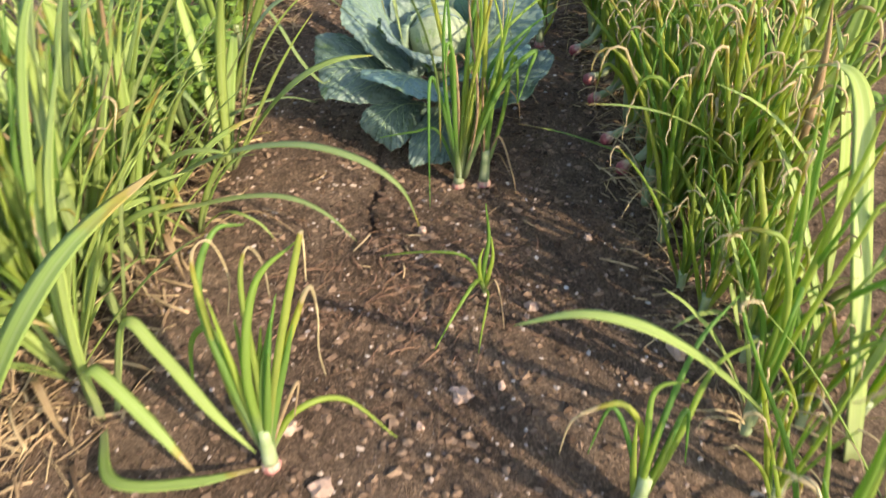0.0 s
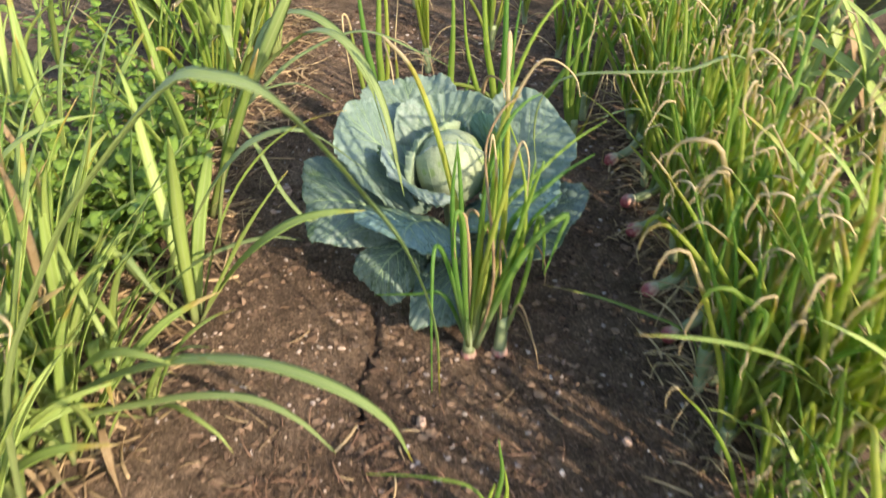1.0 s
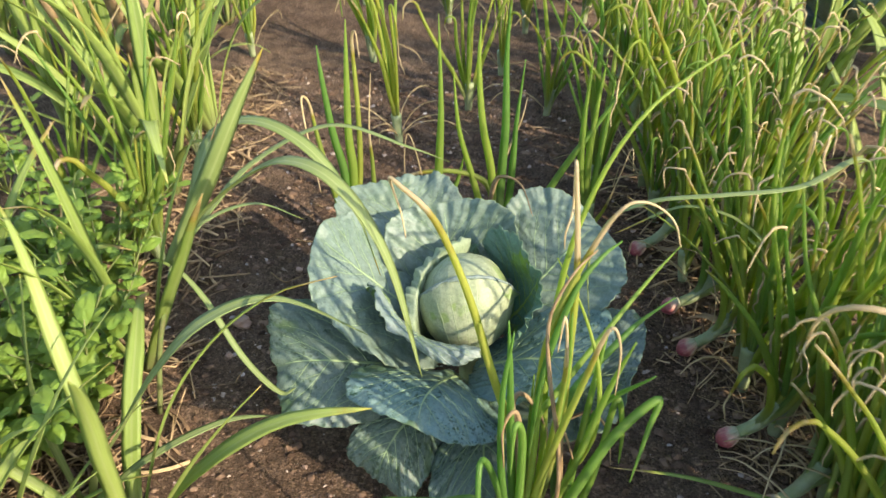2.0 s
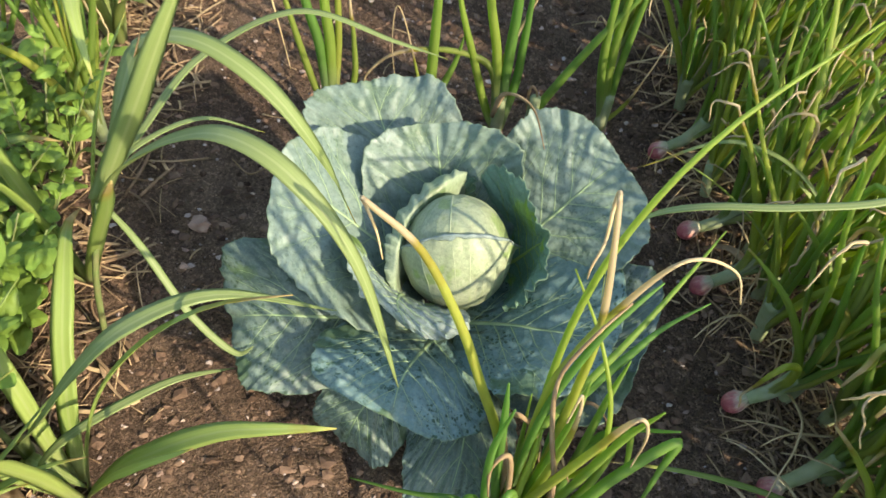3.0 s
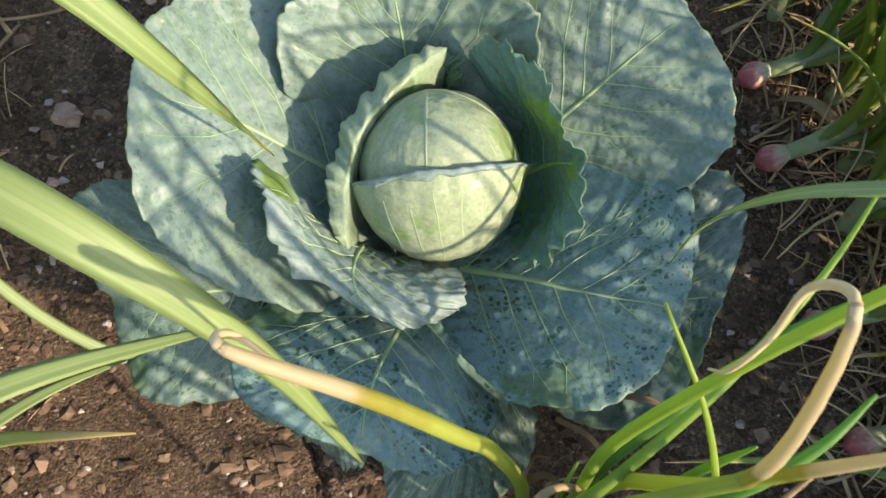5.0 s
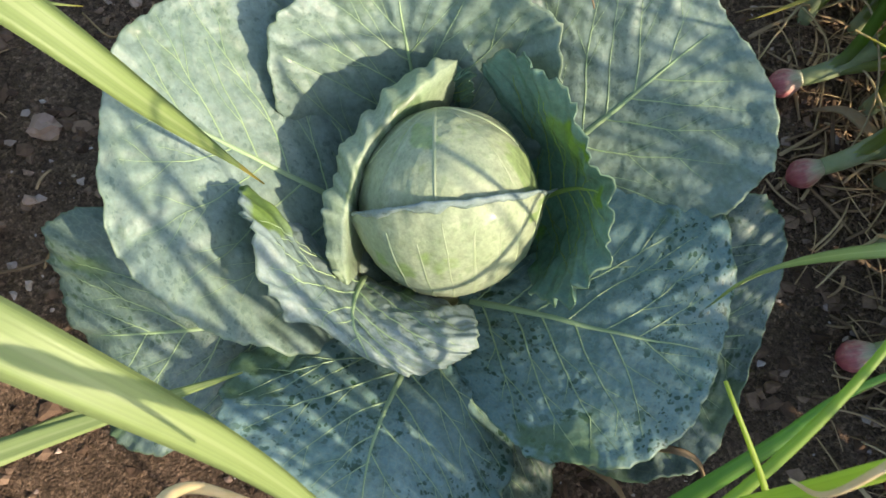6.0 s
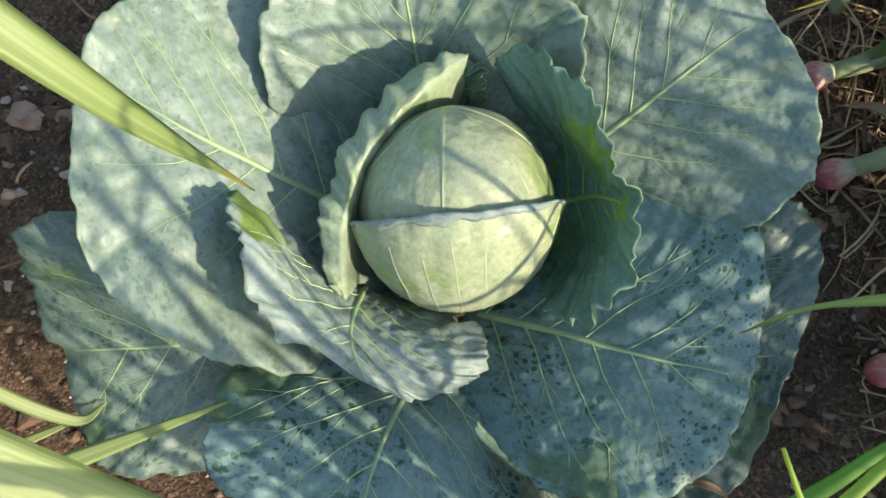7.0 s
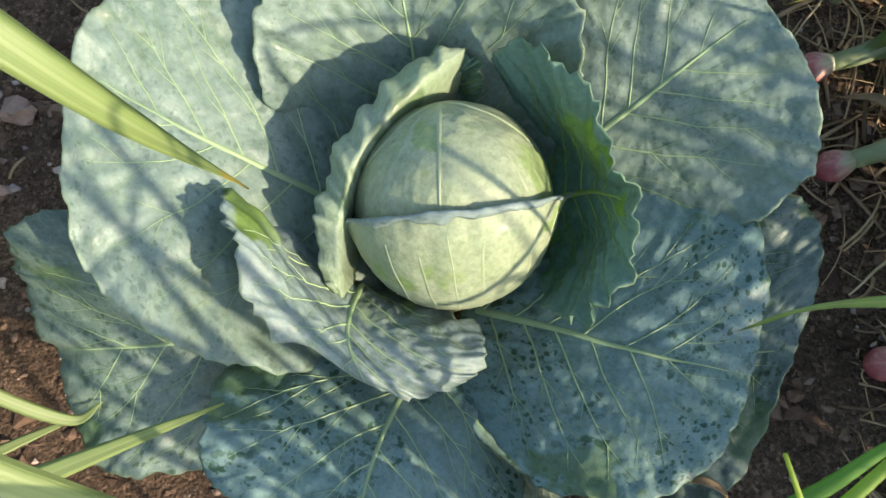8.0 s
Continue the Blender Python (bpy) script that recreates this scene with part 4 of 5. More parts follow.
B = (0.043, -0.255)
fixed_onion(B, (
    (((0.045, -0.252, 0.03), (0.038, -0.215, 0.178), (0.008, -0.192, 0.293), (-0.018, -0.188, 0.398), (-0.050, -0.180, 0.484), (-0.084, -0.170, 0.520), (-0.092, -0.165, 0.524), (-0.090, -0.161, 0.510), (-0.083, -0.165, 0.485), (-0.079, -0.170, 0.458)), 0.0052, 6),
    (((0.052, -0.252, 0.03), (0.080, -0.226, 0.16), (0.088, -0.213, 0.25), (0.086, -0.214, 0.34), (0.084, -0.215, 0.42), (0.081, -0.205, 0.48), (0.079, -0.172, 0.540), (0.083, -0.158, 0.515), (0.082, -0.168, 0.485), (0.076, -0.175, 0.463), (0.078, -0.171, 0.440)), 0.0052, 6),
    (((0.048, -0.253, 0.03), (0.045, -0.248, 0.14), (0.055, -0.228, 0.238), (0.080, -0.210, 0.272), (0.137, -0.164, 0.317), (0.192, -0.111, 0.344), (0.246, -0.051, 0.347)), 0.0044, 0),
    (((0.050, -0.250, 0.03), (0.060, -0.240, 0.10), (0.069, -0.224, 0.19), (0.069, -0.194, 0.307), (0.086, -0.172, 0.455), (0.138, -0.145, 0.569), (0.244, -0.084, 0.621)), 0.0042, 0),
    (((0.050, -0.255, 0.03), (0.055, -0.240, 0.15), (0.055, -0.230, 0.27), (0.060, -0.222, 0.36), (0.078, -0.215, 0.43), (0.100, -0.210, 0.485), (0.118, -0.207, 0.515), (0.135, -0.205, 0.520), (0.155, -0.203, 0.510), (0.172, -0.200, 0.490), (0.178, -0.208, 0.470)), 0.0044, 6),
    (((0.055, -0.262, 0.03), (0.075, -0.285, 0.17), (0.073, -0.276, 0.26), (0.060, -0.252, 0.345), (0.056, -0.240, 0.41), (0.075, -0.228, 0.455), (0.100, -0.210, 0.470)), 0.0025, 1),
    (((0.048, -0.250, 0.03), (0.055, -0.235, 0.30), (0.080, -0.220, 0.42), (0.105, -0.205, 0.455), (0.129, -0.187, 0.462)), 0.0034, 0),
    (((0.055, -0.262, 0.03), (0.090, -0.280, 0.17), (0.130, -0.265, 0.26), (0.177, -0.247, 0.301), (0.168, -0.262, 0.270), (0.150, -0.290, 0.220)), 0.0058, 0),
    (((0.045, -0.250, 0.03), (0.038, -0.240, 0.20), (0.031, -0.222, 0.268), (0.045, -0.213, 0.272), (0.070, -0.217, 0.225), (0.074, -0.228, 0.190)), 0.0034, 1),
    (((0.048, -0.258, 0.03), (0.060, -0.270, 0.20), (0.085, -0.280, 0.36), (0.100, -0.285, 0.44), (0.112, -0.288, 0.42), (0.115, -0.290, 0.36)), 0.0048, 6),
    (((0.044, -0.258, 0.03), (0.020, -0.265, 0.18), (0.012, -0.270, 0.33), (0.018, -0.275, 0.43)), 0.0046, 0),
    (((0.050, -0.256, 0.03), (0.090, -0.262, 0.18), (0.120, -0.258, 0.33), (0.135, -0.262, 0.40)), 0.0044, 0),
    (((0.044, -0.252, 0.03), (0.030, -0.248, 0.20), (0.022, -0.246, 0.34), (0.016, -0.250, 0.42)), 0.0048, 0),
    (((0.050, -0.252, 0.03), (0.070, -0.246, 0.20), (0.078, -0.246, 0.34), (0.074, -0.252, 0.43)), 0.0048, 0),
    (((0.050, -0.260, 0.03), (0.066, -0.262, 0.22), (0.072, -0.264, 0.36), (0.064, -0.268, 0.44), (0.060, -0.272, 0.40)), 0.0046, 6),
    (((0.042, -0.256, 0.03), (0.048, -0.240, 0.17), (0.055, -0.200, 0.29)), 0.0036, 0),
    (((0.041, -0.256, 0.03), (0.000, -0.250, 0.13), (-0.05, -0.240, 0.12), (-0.12, -0.215, 0.09)), 0.0032, 0),
    (((0.042, -0.258, 0.03), (0.010, -0.270, 0.20), (-0.010, -0.300, 0.27), (-0.012, -0.340, 0.18), (-0.010, -0.365, 0.03)), 0.0036, 0),
    (((0.045, -0.257, 0.03), (0.050, -0.262, 0.18), (0.055, -0.250, 0.33)), 0.0052, 0),
    (((0.044, -0.256, 0.03), (0.040, -0.262, 0.20), (0.030, -0.262, 0.30), (0.015, -0.270, 0.29), (0.018, -0.275, 0.23)), 0.0030, 1),
    (((0.042, -0.262, 0.03), (0.035, -0.290, 0.17), (0.030, -0.300, 0.31), (0.020, -0.310, 0.34), (0.018, -0.320, 0.28)), 0.0046, 0),
), "onion plant with long arching leaves before the cabbage")
B = (0.095, -0.245)
fixed_onion(B, (
    (((0.095, -0.245, 0.03), (0.100, -0.240, 0.16), (0.125, -0.225, 0.26), (0.165, -0.255, 0.345)), 0.0056, 0),
    (((0.097, -0.243, 0.03), (0.088, -0.215, 0.15), (0.095, -0.195, 0.225), (0.122, -0.175, 0.263), (0.154, -0.155, 0.287), (0.183, -0.136, 0.304), (0.224, -0.121, 0.327)), 0.0056, 0),
    (((0.100, -0.238, 0.03), (0.101, -0.234, 0.15), (0.110, -0.243, 0.200), (0.117, -0.247, 0.245), (0.119, -0.240, 0.288), (0.115, -0.219, 0.332), (0.101, -0.182, 0.372), (0.080, -0.135, 0.400)), 0.0030, 0),
    (((0.096, -0.245, 0.03), (0.105, -0.235, 0.18), (0.120, -0.210, 0.30), (0.128, -0.200, 0.36)), 0.0046, 0),
    (((0.096, -0.246, 0.03), (0.120, -0.250, 0.12), (0.150, -0.270, 0.05), (0.160, -0.290, 0.012)), 0.0024, 1),
    (((0.097, -0.246, 0.03), (0.125, -0.245, 0.16), (0.140, -0.230, 0.28), (0.150, -0.240, 0.24), (0.152, -0.245, 0.19)), 0.0040, 0),
    (((0.095, -0.246, 0.03), (0.090, -0.250, 0.14), (0.085, -0.240, 0.24), (0.100, -0.250, 0.20)), 0.0026, 1),
), "small yellowing onion plant beside the cabbage")
# upright plants close behind the cabbage
fixed_onion((-0.200, 0.405), (
    (((-0.202, 0.405, 0.03), (-0.222, 0.415, 0.08), (-0.238, 0.42, 0.157), (-0.250, 0.42, 0.235), (-0.258, 0.42, 0.30), (-0.268, 0.41, 0.315), (-0.266, 0.40, 0.27), (-0.258, 0.395, 0.20), (-0.252, 0.395, 0.13)), 0.0062, 5),
    (((-0.200, 0.405, 0.03), (-0.208, 0.418, 0.158), (-0.222, 0.42, 0.239), (-0.232, 0.425, 0.34), (-0.236, 0.43, 0.40)), 0.0082, 0),
    (((-0.197, 0.405, 0.03), (-0.192, 0.418, 0.159), (-0.195, 0.42, 0.240), (-0.190, 0.43, 0.36), (-0.186, 0.44, 0.44)), 0.0086, 0),
    (((-0.195, 0.407, 0.03), (-0.180, 0.425, 0.16), (-0.176, 0.43, 0.28), (-0.178, 0.44, 0.40), (-0.170, 0.43, 0.42), (-0.166, 0.42, 0.38)), 0.0056, 7),
    (((-0.193, 0.405, 0.03), (-0.160, 0.415, 0.09), (-0.156, 0.42, 0.17), (-0.158, 0.42, 0.25), (-0.150, 0.43, 0.35)), 0.0058, 7),
), "onion plant with thick upright leaves behind the cabbage")
fixed_onion((-0.040, 0.40), (
    (((-0.040, 0.40, 0.02), (-0.038, 0.415, 0.10), (-0.034, 0.42, 0.20), (-0.031, 0.42, 0.30), (-0.034, 0.43, 0.45)), 0.0088, 0),
    (((-0.042, 0.40, 0.02), (-0.020, 0.41, 0.09), (0.000, 0.42, 0.14), (0.010, 0.42, 0.19)), 0.0056, 0),
    (((-0.040, 0.40, 0.02), (-0.060, 0.41, 0.12), (-0.080, 0.41, 0.22), (-0.092, 0.41, 0.24), (-0.098, 0.405, 0.18), (-0.094, 0.40, 0.11)), 0.0034, 3),
), "onion plant with one tall upright leaf")
fixed_onion((0.072, 0.395), (
    (((0.068, 0.395, 0.02), (0.050, 0.41, 0.06), (0.025, 0.42, 0.15), (0.000, 0.42, 0.250), (-0.010, 0.425, 0.36)), 0.0070, 0),
    (((0.070, 0.395, 0.02), (0.062, 0.418, 0.15), (0.043, 0.42, 0.252), (0.034, 0.43, 0.36), (0.036, 0.43, 0.44)), 0.0080, 0),
    (((0.074, 0.395, 0.02), (0.080, 0.418, 0.15), (0.083, 0.42, 0.254), (0.080, 0.43, 0.37), (0.082, 0.43, 0.46)), 0.0086, 0),
    (((0.078, 0.395, 0.02), (0.096, 0.415, 0.10), (0.100, 0.42, 0.18), (0.102, 0.42, 0.255), (0.112, 0.43, 0.37)), 0.0074, 0),
    (((0.074, 0.395, 0.02), (0.070, 0.412, 0.08), (0.072, 0.418, 0.14), (0.090, 0.42, 0.20), (0.110, 0.42, 0.26), (0.120, 0.43, 0.30)), 0.0058, 7),
    (((0.068, 0.395, 0.02), (0.062, 0.412, 0.11), (0.037, 0.42, 0.143), (-0.025, 0.42, 0.159), (-0.094, 0.42, 0.148), (-0.138, 0.42, 0.106), (-0.145, 0.42, 0.07)), 0.0066, 7),
), "onion plant with a tuft of thick leaves, one bent over flat")
fixed_onion((0.128, 0.40), (
    (((0.128, 0.40, 0.02), (0.142, 0.415, 0.055), (0.199, 0.42, 0.168), (0.252, 0.42, 0.262), (0.30, 0.43, 0.34)), 0.0076, 0),
    (((0.126, 0.40, 0.02), (0.120, 0.41, 0.07), (0.122, 0.41, 0.10), (0.132, 0.405, 0.09), (0.136, 0.40, 0.05)), 0.0026, 1),
), "onion plant with a single leaf leaning aside")
fixed_onion((0.250, 0.415), (
    (((0.250, 0.415, 0.02), (0.228, 0.42, 0.14), (0.222, 0.42, 0.250), (0.226, 0.43, 0.38)), 0.0076, 0),
    (((0.252, 0.415, 0.02), (0.240, 0.42, 0.14), (0.240, 0.42, 0.250), (0.250, 0.43, 0.37)), 0.0078, 0),
    (((0.254, 0.415, 0.02), (0.256, 0.42, 0.14), (0.262, 0.42, 0.24), (0.270, 0.43, 0.34)), 0.0066, 0),
    (((0.254, 0.415, 0.02), (0.276, 0.40, 0.08), (0.290, 0.38, 0.17), (0.300, 0.37, 0.23), (0.306, 0.36, 0.19)), 0.0040, 4),
), "onion plant with dark green upright leaves")
B = (-0.203, -0.93)
fixed_onion(B, (
    (((-0.203, -0.93, 0.03), (-0.17, -0.91, 0.20), (-0.135, -0.865, 0.35), (-0.13, -0.858, 0.355), (-0.13, -0.87, 0.30)), 0.0048, 7),
    (((-0.203, -0.93, 0.03), (-0.21, -0.92, 0.18), (-0.19, -0.88, 0.30), (-0.14, -0.85, 0.345)), 0.0046, 0),
    (((-0.205, -0.93, 0.03), (-0.24, -0.91, 0.18), (-0.27, -0.86, 0.27), (-0.25, -0.82, 0.33), (-0.22, -0.79, 0.32)), 0.0042, 0),
    (((-0.204, -0.93, 0.03), (-0.23, -0.91, 0.16), (-0.26, -0.88, 0.22), (-0.30, -0.86, 0.17), (-0.32, -0.86, 0.05)), 0.0040, 0),
    (((-0.203, -0.93, 0.03), (-0.20, -0.91, 0.15), (-0.19, -0.89, 0.24)), 0.0048, 0),
    (((-0.202, -0.93, 0.03), (-0.19, -0.92, 0.15), (-0.17, -0.90, 0.27)), 0.0044, 0),
    (((-0.204, -0.93, 0.03), (-0.215, -0.91, 0.15), (-0.225, -0.88, 0.24)), 0.0044, 0),
    (((-0.202, -0.93, 0.03), (-0.16, -0.91, 0.10), (-0.10, -0.88, 0.09), (-0.03, -0.89, 0.02)), 0.0030, 0),
    (((-0.203, -0.93, 0.03), (-0.17, -0.92, 0.12), (-0.15, -0.91, 0.16), (-0.16, -0.92, 0.10)), 0.0022, 1),
    (((-0.204, -0.93, 0.03), (-0.195, -0.915, 0.16), (-0.165, -0.885, 0.29)), 0.0042, 0),
    (((-0.204, -0.93, 0.03), (-0.222, -0.918, 0.15), (-0.245, -0.895, 0.29)), 0.0042, 0),
    (((-0.203, -0.93, 0.03), (-0.185, -0.915, 0.14), (-0.150, -0.89, 0.24), (-0.125, -0.88, 0.30), (-0.118, -0.885, 0.26), (-0.122, -0.89, 0.20), (-0.118, -0.89, 0.15)), 0.0040, 6),
    (((-0.205, -0.93, 0.03), (-0.235, -0.915, 0.12), (-0.255, -0.89, 0.24), (-0.262, -0.87, 0.33), (-0.240, -0.86, 0.35), (-0.225, -0.865, 0.30), (-0.235, -0.87, 0.24)), 0.0038, 6),
    (((-0.203, -0.93, 0.03), (-0.20, -0.915, 0.16), (-0.205, -0.885, 0.30), (-0.195, -0.865, 0.345), (-0.180, -0.865, 0.32), (-0.178, -0.87, 0.27)), 0.0038, 6),
    (((-0.204, -0.93, 0.03), (-0.190, -0.925, 0.13), (-0.178, -0.915, 0.22)), 0.0046, 0),
    (((-0.202, -0.93, 0.03), (-0.180, -0.92, 0.13), (-0.158, -0.91, 0.21), (-0.145, -0.905, 0.26)), 0.0042, 0),
    (((-0.204, -0.93, 0.03), (-0.212, -0.925, 0.12), (-0.215, -0.91, 0.21)), 0.0046, 0),
), "single onion plant with a tuft of green leaves", 1.5)
B = (0.29, -0.985)
fixed_onion(B, (
    (((0.29, -0.985, 0.02), (0.285, -0.97, 0.14), (0.29, -0.94, 0.20), (0.33, -0.93, 0.21)), 0.0044, 0),
    (((0.29, -0.985, 0.02), (0.30, -0.96, 0.14), (0.34, -0.90, 0.24), (0.40, -0.84, 0.27)), 0.0044, 0),
    (((0.29, -0.985, 0.02), (0.31, -0.97, 0.12), (0.33, -0.95, 0.18), (0.34, -0.97, 0.10)), 0.0040, 0),
    (((0.29, -0.985, 0.02), (0.27, -0.97, 0.12), (0.24, -0.95, 0.18), (0.22, -0.96, 0.10)), 0.0034, 0),
    (((0.288, -0.985, 0.02), (0.275, -0.975, 0.10), (0.270, -0.96, 0.17)), 0.0050, 0),
    (((0.290, -0.985, 0.02), (0.290, -0.98, 0.10), (0.296, -0.97, 0.18)), 0.0054, 0),
    (((0.292, -0.985, 0.02), (0.305, -0.98, 0.10), (0.318, -0.96, 0.16)), 0.0050, 0),
    (((0.290, -0.985, 0.02), (0.285, -0.96, 0.13), (0.255, -0.95, 0.185), (0.215, -0.955, 0.180), (0.190, -0.965, 0.165), (0.182, -0.97, 0.11)), 0.0050, 7),
    (((0.292, -0.984, 0.02), (0.33, -0.95, 0.12), (0.37, -0.90, 0.20), (0.42, -0.88, 0.23)), 0.0046, 0),
), "low onion plant with bent green leaves")
B = (0.095, -0.578)
fixed_onion(B, (
    (((0.095, -0.578, 0.01), (0.092, -0.575, 0.06), (0.098, -0.570, 0.125), (0.090, -0.570, 0.195)), 0.0042, 0),
    (((0.095, -0.578, 0.01), (0.100, -0.580, 0.05), (0.106, -0.575, 0.09), (0.102, -0.565, 0.125)), 0.0040, 0),
    (((0.095, -0.578, 0.01), (0.086, -0.582, 0.05), (0.084, -0.580, 0.085), (0.090, -0.572, 0.105)), 0.0036, 0),
    (((0.095, -0.578, 0.02), (0.080, -0.60, 0.055), (0.052, -0.65, 0.045), (0.015, -0.715, 0.012)), 0.0038, 0),
    (((0.095, -0.578, 0.02), (0.10, -0.62, 0.04), (0.09, -0.68, 0.02), (0.085, -0.72, 0.012)), 0.0018, 0),
    (((0.095, -0.578, 0.03), (0.060, -0.560, 0.075), (-0.010, -0.545, 0.070), (-0.088, -0.530, 0.045)), 0.0020, 0),
    (((0.097, -0.580, 0.02), (0.110, -0.590, 0.05), (0.121, -0.612, 0.03), (0.127, -0.664, 0.010)), 0.0016, 1),
), "thin wilted onion seedling on bare soil", 1.0, False)


# ---- grass ----
def grass_clump(seed, count, height, width, label):
    rg = random.Random(seed)
    plant = thing("grass_clump", pose(0, 0, 0), label, "grass", "weedy grass")
    for i in range(count):
        az, lean = rg.uniform(0, 2 * math.pi), rg.uniform(0.03, 0.60)
        length, droop = height * rg.uniform(0.55, 1.15), rg.choice((0.2, 0.5, 0.9, 1.4, 2.2)) * rg.uniform(0.8, 1.2)
        p, pts = np.array((0.012 * math.cos(az), 0.012 * math.sin(az), -0.005)), []
        a = lean
        for k in range(9):
            pts.append(p.copy())
            t = k / 8
            a += droop / 8 * (0.2 + 1.6 * t * t)
            p = p + length / 8 * np.array((math.sin(a) * math.cos(az), math.sin(a) * math.sin(az), math.cos(a)))
            p[2] = max(p[2], 0.01) if k else p[2]
            az += rg.uniform(-0.12, 0.12)
        dry = rg.random() < 0.09
        part("blade", blade_mesh("blade", pts, width * rg.uniform(0.6, 1.15), DRY if dry else GRASS, 20, 0.25, rg.uniform(-0.5, 0.5), 0.7, 0.38), plant, "dry straw-coloured blade" if dry else "")
    return plant


GRASS_KINDS = [grass_clump(300 + i, 6 + i % 3, (0.58, 0.48, 0.64, 0.40, 0.52, 0.34)[i], (0.030, 0.020, 0.032, 0.013, 0.024, 0.010)[i], "clump of yellow-green broad-bladed grass") for i in range(6)]
rng = random.Random(21)
places = [(-0.65, -0.69, 1), (-0.46, -0.41, 3), (-0.55, -0.47, 4), (-0.45, -0.21, 1), (-0.52, 0.10, 4), (-0.55, 0.37, 1), (-0.60, 0.60, 2), (-0.57, 0.86, 0)]
for i in range(12):
    places.append((rng.uniform(-0.68, -0.47), rng.uniform(-0.80, -0.15), rng.choice((1, 4, 3, 1, 5))))
for i in range(16):
    places.append((rng.uniform(-0.92, -0.54), rng.uniform(-0.85, 0.15), rng.choice((1, 4, 3, 0, 1))))
for i in range(75):
    places.append((rng.triangular(-1.6, -0.56, -0.62), rng.uniform(-1.1, 3.4), rng.randrange(6)))
for i in range(10):
    places.append((rng.uniform(0.7, 0.95), rng.uniform(0.0, 2.2), rng.choice((1, 3, 5, 4))))
places += [(0.52, -0.66, 5), (0.57, -0.50, 3), (0.50, -0.42, 5), (0.55, -0.22, 5), (0.52, 0.12, 3), (0.56, 0.40, 5), (1.05, 0.55, 2), (1.3, 0.6, 4), (1.45, 1.0, 0), (0.95, 0.10, 2), (1.02, 0.28, 2), (0.92, 0.32, 0), (0.86, 0.20, 2), (0.84, 0.45, 0), (0.80, 0.75, 2), (-0.33, 1.75, 3), (1.35, 0.3, 1), (1.5, 1.9, 2), (1.1, 2.1, 0), (0.50, -0.80, 5), (0.63, -0.72, 3), (0.66, -0.35, 4), (0.60, 0.02, 3), (0.67, 0.20, 1), (0.58, 0.62, 3), (0.66, 0.55, 1), (0.52, 0.85, 5), (0.70, -0.55, 1), (0.64, -0.95, 3)]
places = [p for i, p in enumerate(places) if not (-0.95 < p[0] < -0.50 and -0.08 < p[1] < 0.40 and i % 4)]
used = set()
for x, y, kind in places:
    m = pose(x, y, ground_height(x, y), 0, 0, rng.uniform(0, 360))
    if kind in used:
        copy_thing(GRASS_KINDS[kind], m @ Matrix.Scale(rng.uniform(0.85, 1.15), 4))
    else:
        used.add(kind)
        GRASS_KINDS[kind].matrix_basis = m


def fixed_grass(base, blades, label, stem=None, skin=None):
    plant = thing("grass_plant", pose(base[0], base[1], 0), label, "grass")
    if stem:
        pts = [(p[0] - base[0], p[1] - base[1], p[2]) for p in stem]
        part("stalk", tube_mesh("stalk", pts, 0.0042, 0.0036, STALK, 10, 8), plant)
    for pts, w, start, *turn in blades:
        pts = [(p[0] - base[0], p[1] - base[1], p[2]) for p in pts]
        part("blade", blade_mesh("blade", pts, w, skin or FRESH, 40, 0.24, 0.0, start, 0.34, turn[0] if turn else 0.0), plant)
    return plant


N = (-0.392, 0.015, 0.28)
fixed_grass((-0.47, 0.0), (
    ((N, (-0.330, -0.025, 0.380), (-0.256, -0.060, 0.459), (-0.198, -0.090, 0.497), (-0.145, -0.121, 0.484), (-0.099, -0.152, 0.413), (-0.067, -0.192, 0.281)), 0.019, 0.5),
    ((N, (-0.352, 0.035, 0.370), (-0.322, 0.075, 0.435), (-0.262, 0.061, 0.461), (-0.196, 0.028, 0.439), (-0.148, 0.007, 0.368), (-0.122, 0.018, 0.250)), 0.021, 0.8),
    ((N, (-0.348, 0.018, 0.360), (-0.309, 0.017, 0.431), (-0.272, 0.030, 0.500), (-0.238, 0.050, 0.56)), 0.024, 0.9, 1.25),
    ((N, (-0.36, 0.10, 0.30), (-0.31, 0.20, 0.32), (-0.20, 0.25, 0.35), (-0.084, 0.25, 0.31), (-0.02, 0.27, 0.27)), 0.011, 0.6),
    ((N, (-0.36, 0.06, 0.31), (-0.30, 0.12, 0.30), (-0.24, 0.15, 0.25)), 0.008, 0.6),
    ((N, (-0.35, -0.02, 0.25), (-0.30, -0.07, 0.19), (-0.255, -0.095, 0.150), (-0.235, -0.085, 0.147)), 0.009, 0.6),
), "tall grass plant with broad arching blades over the cabbage", ((-0.47, 0.0, 0.0), (-0.44, 0.01, 0.14), N))
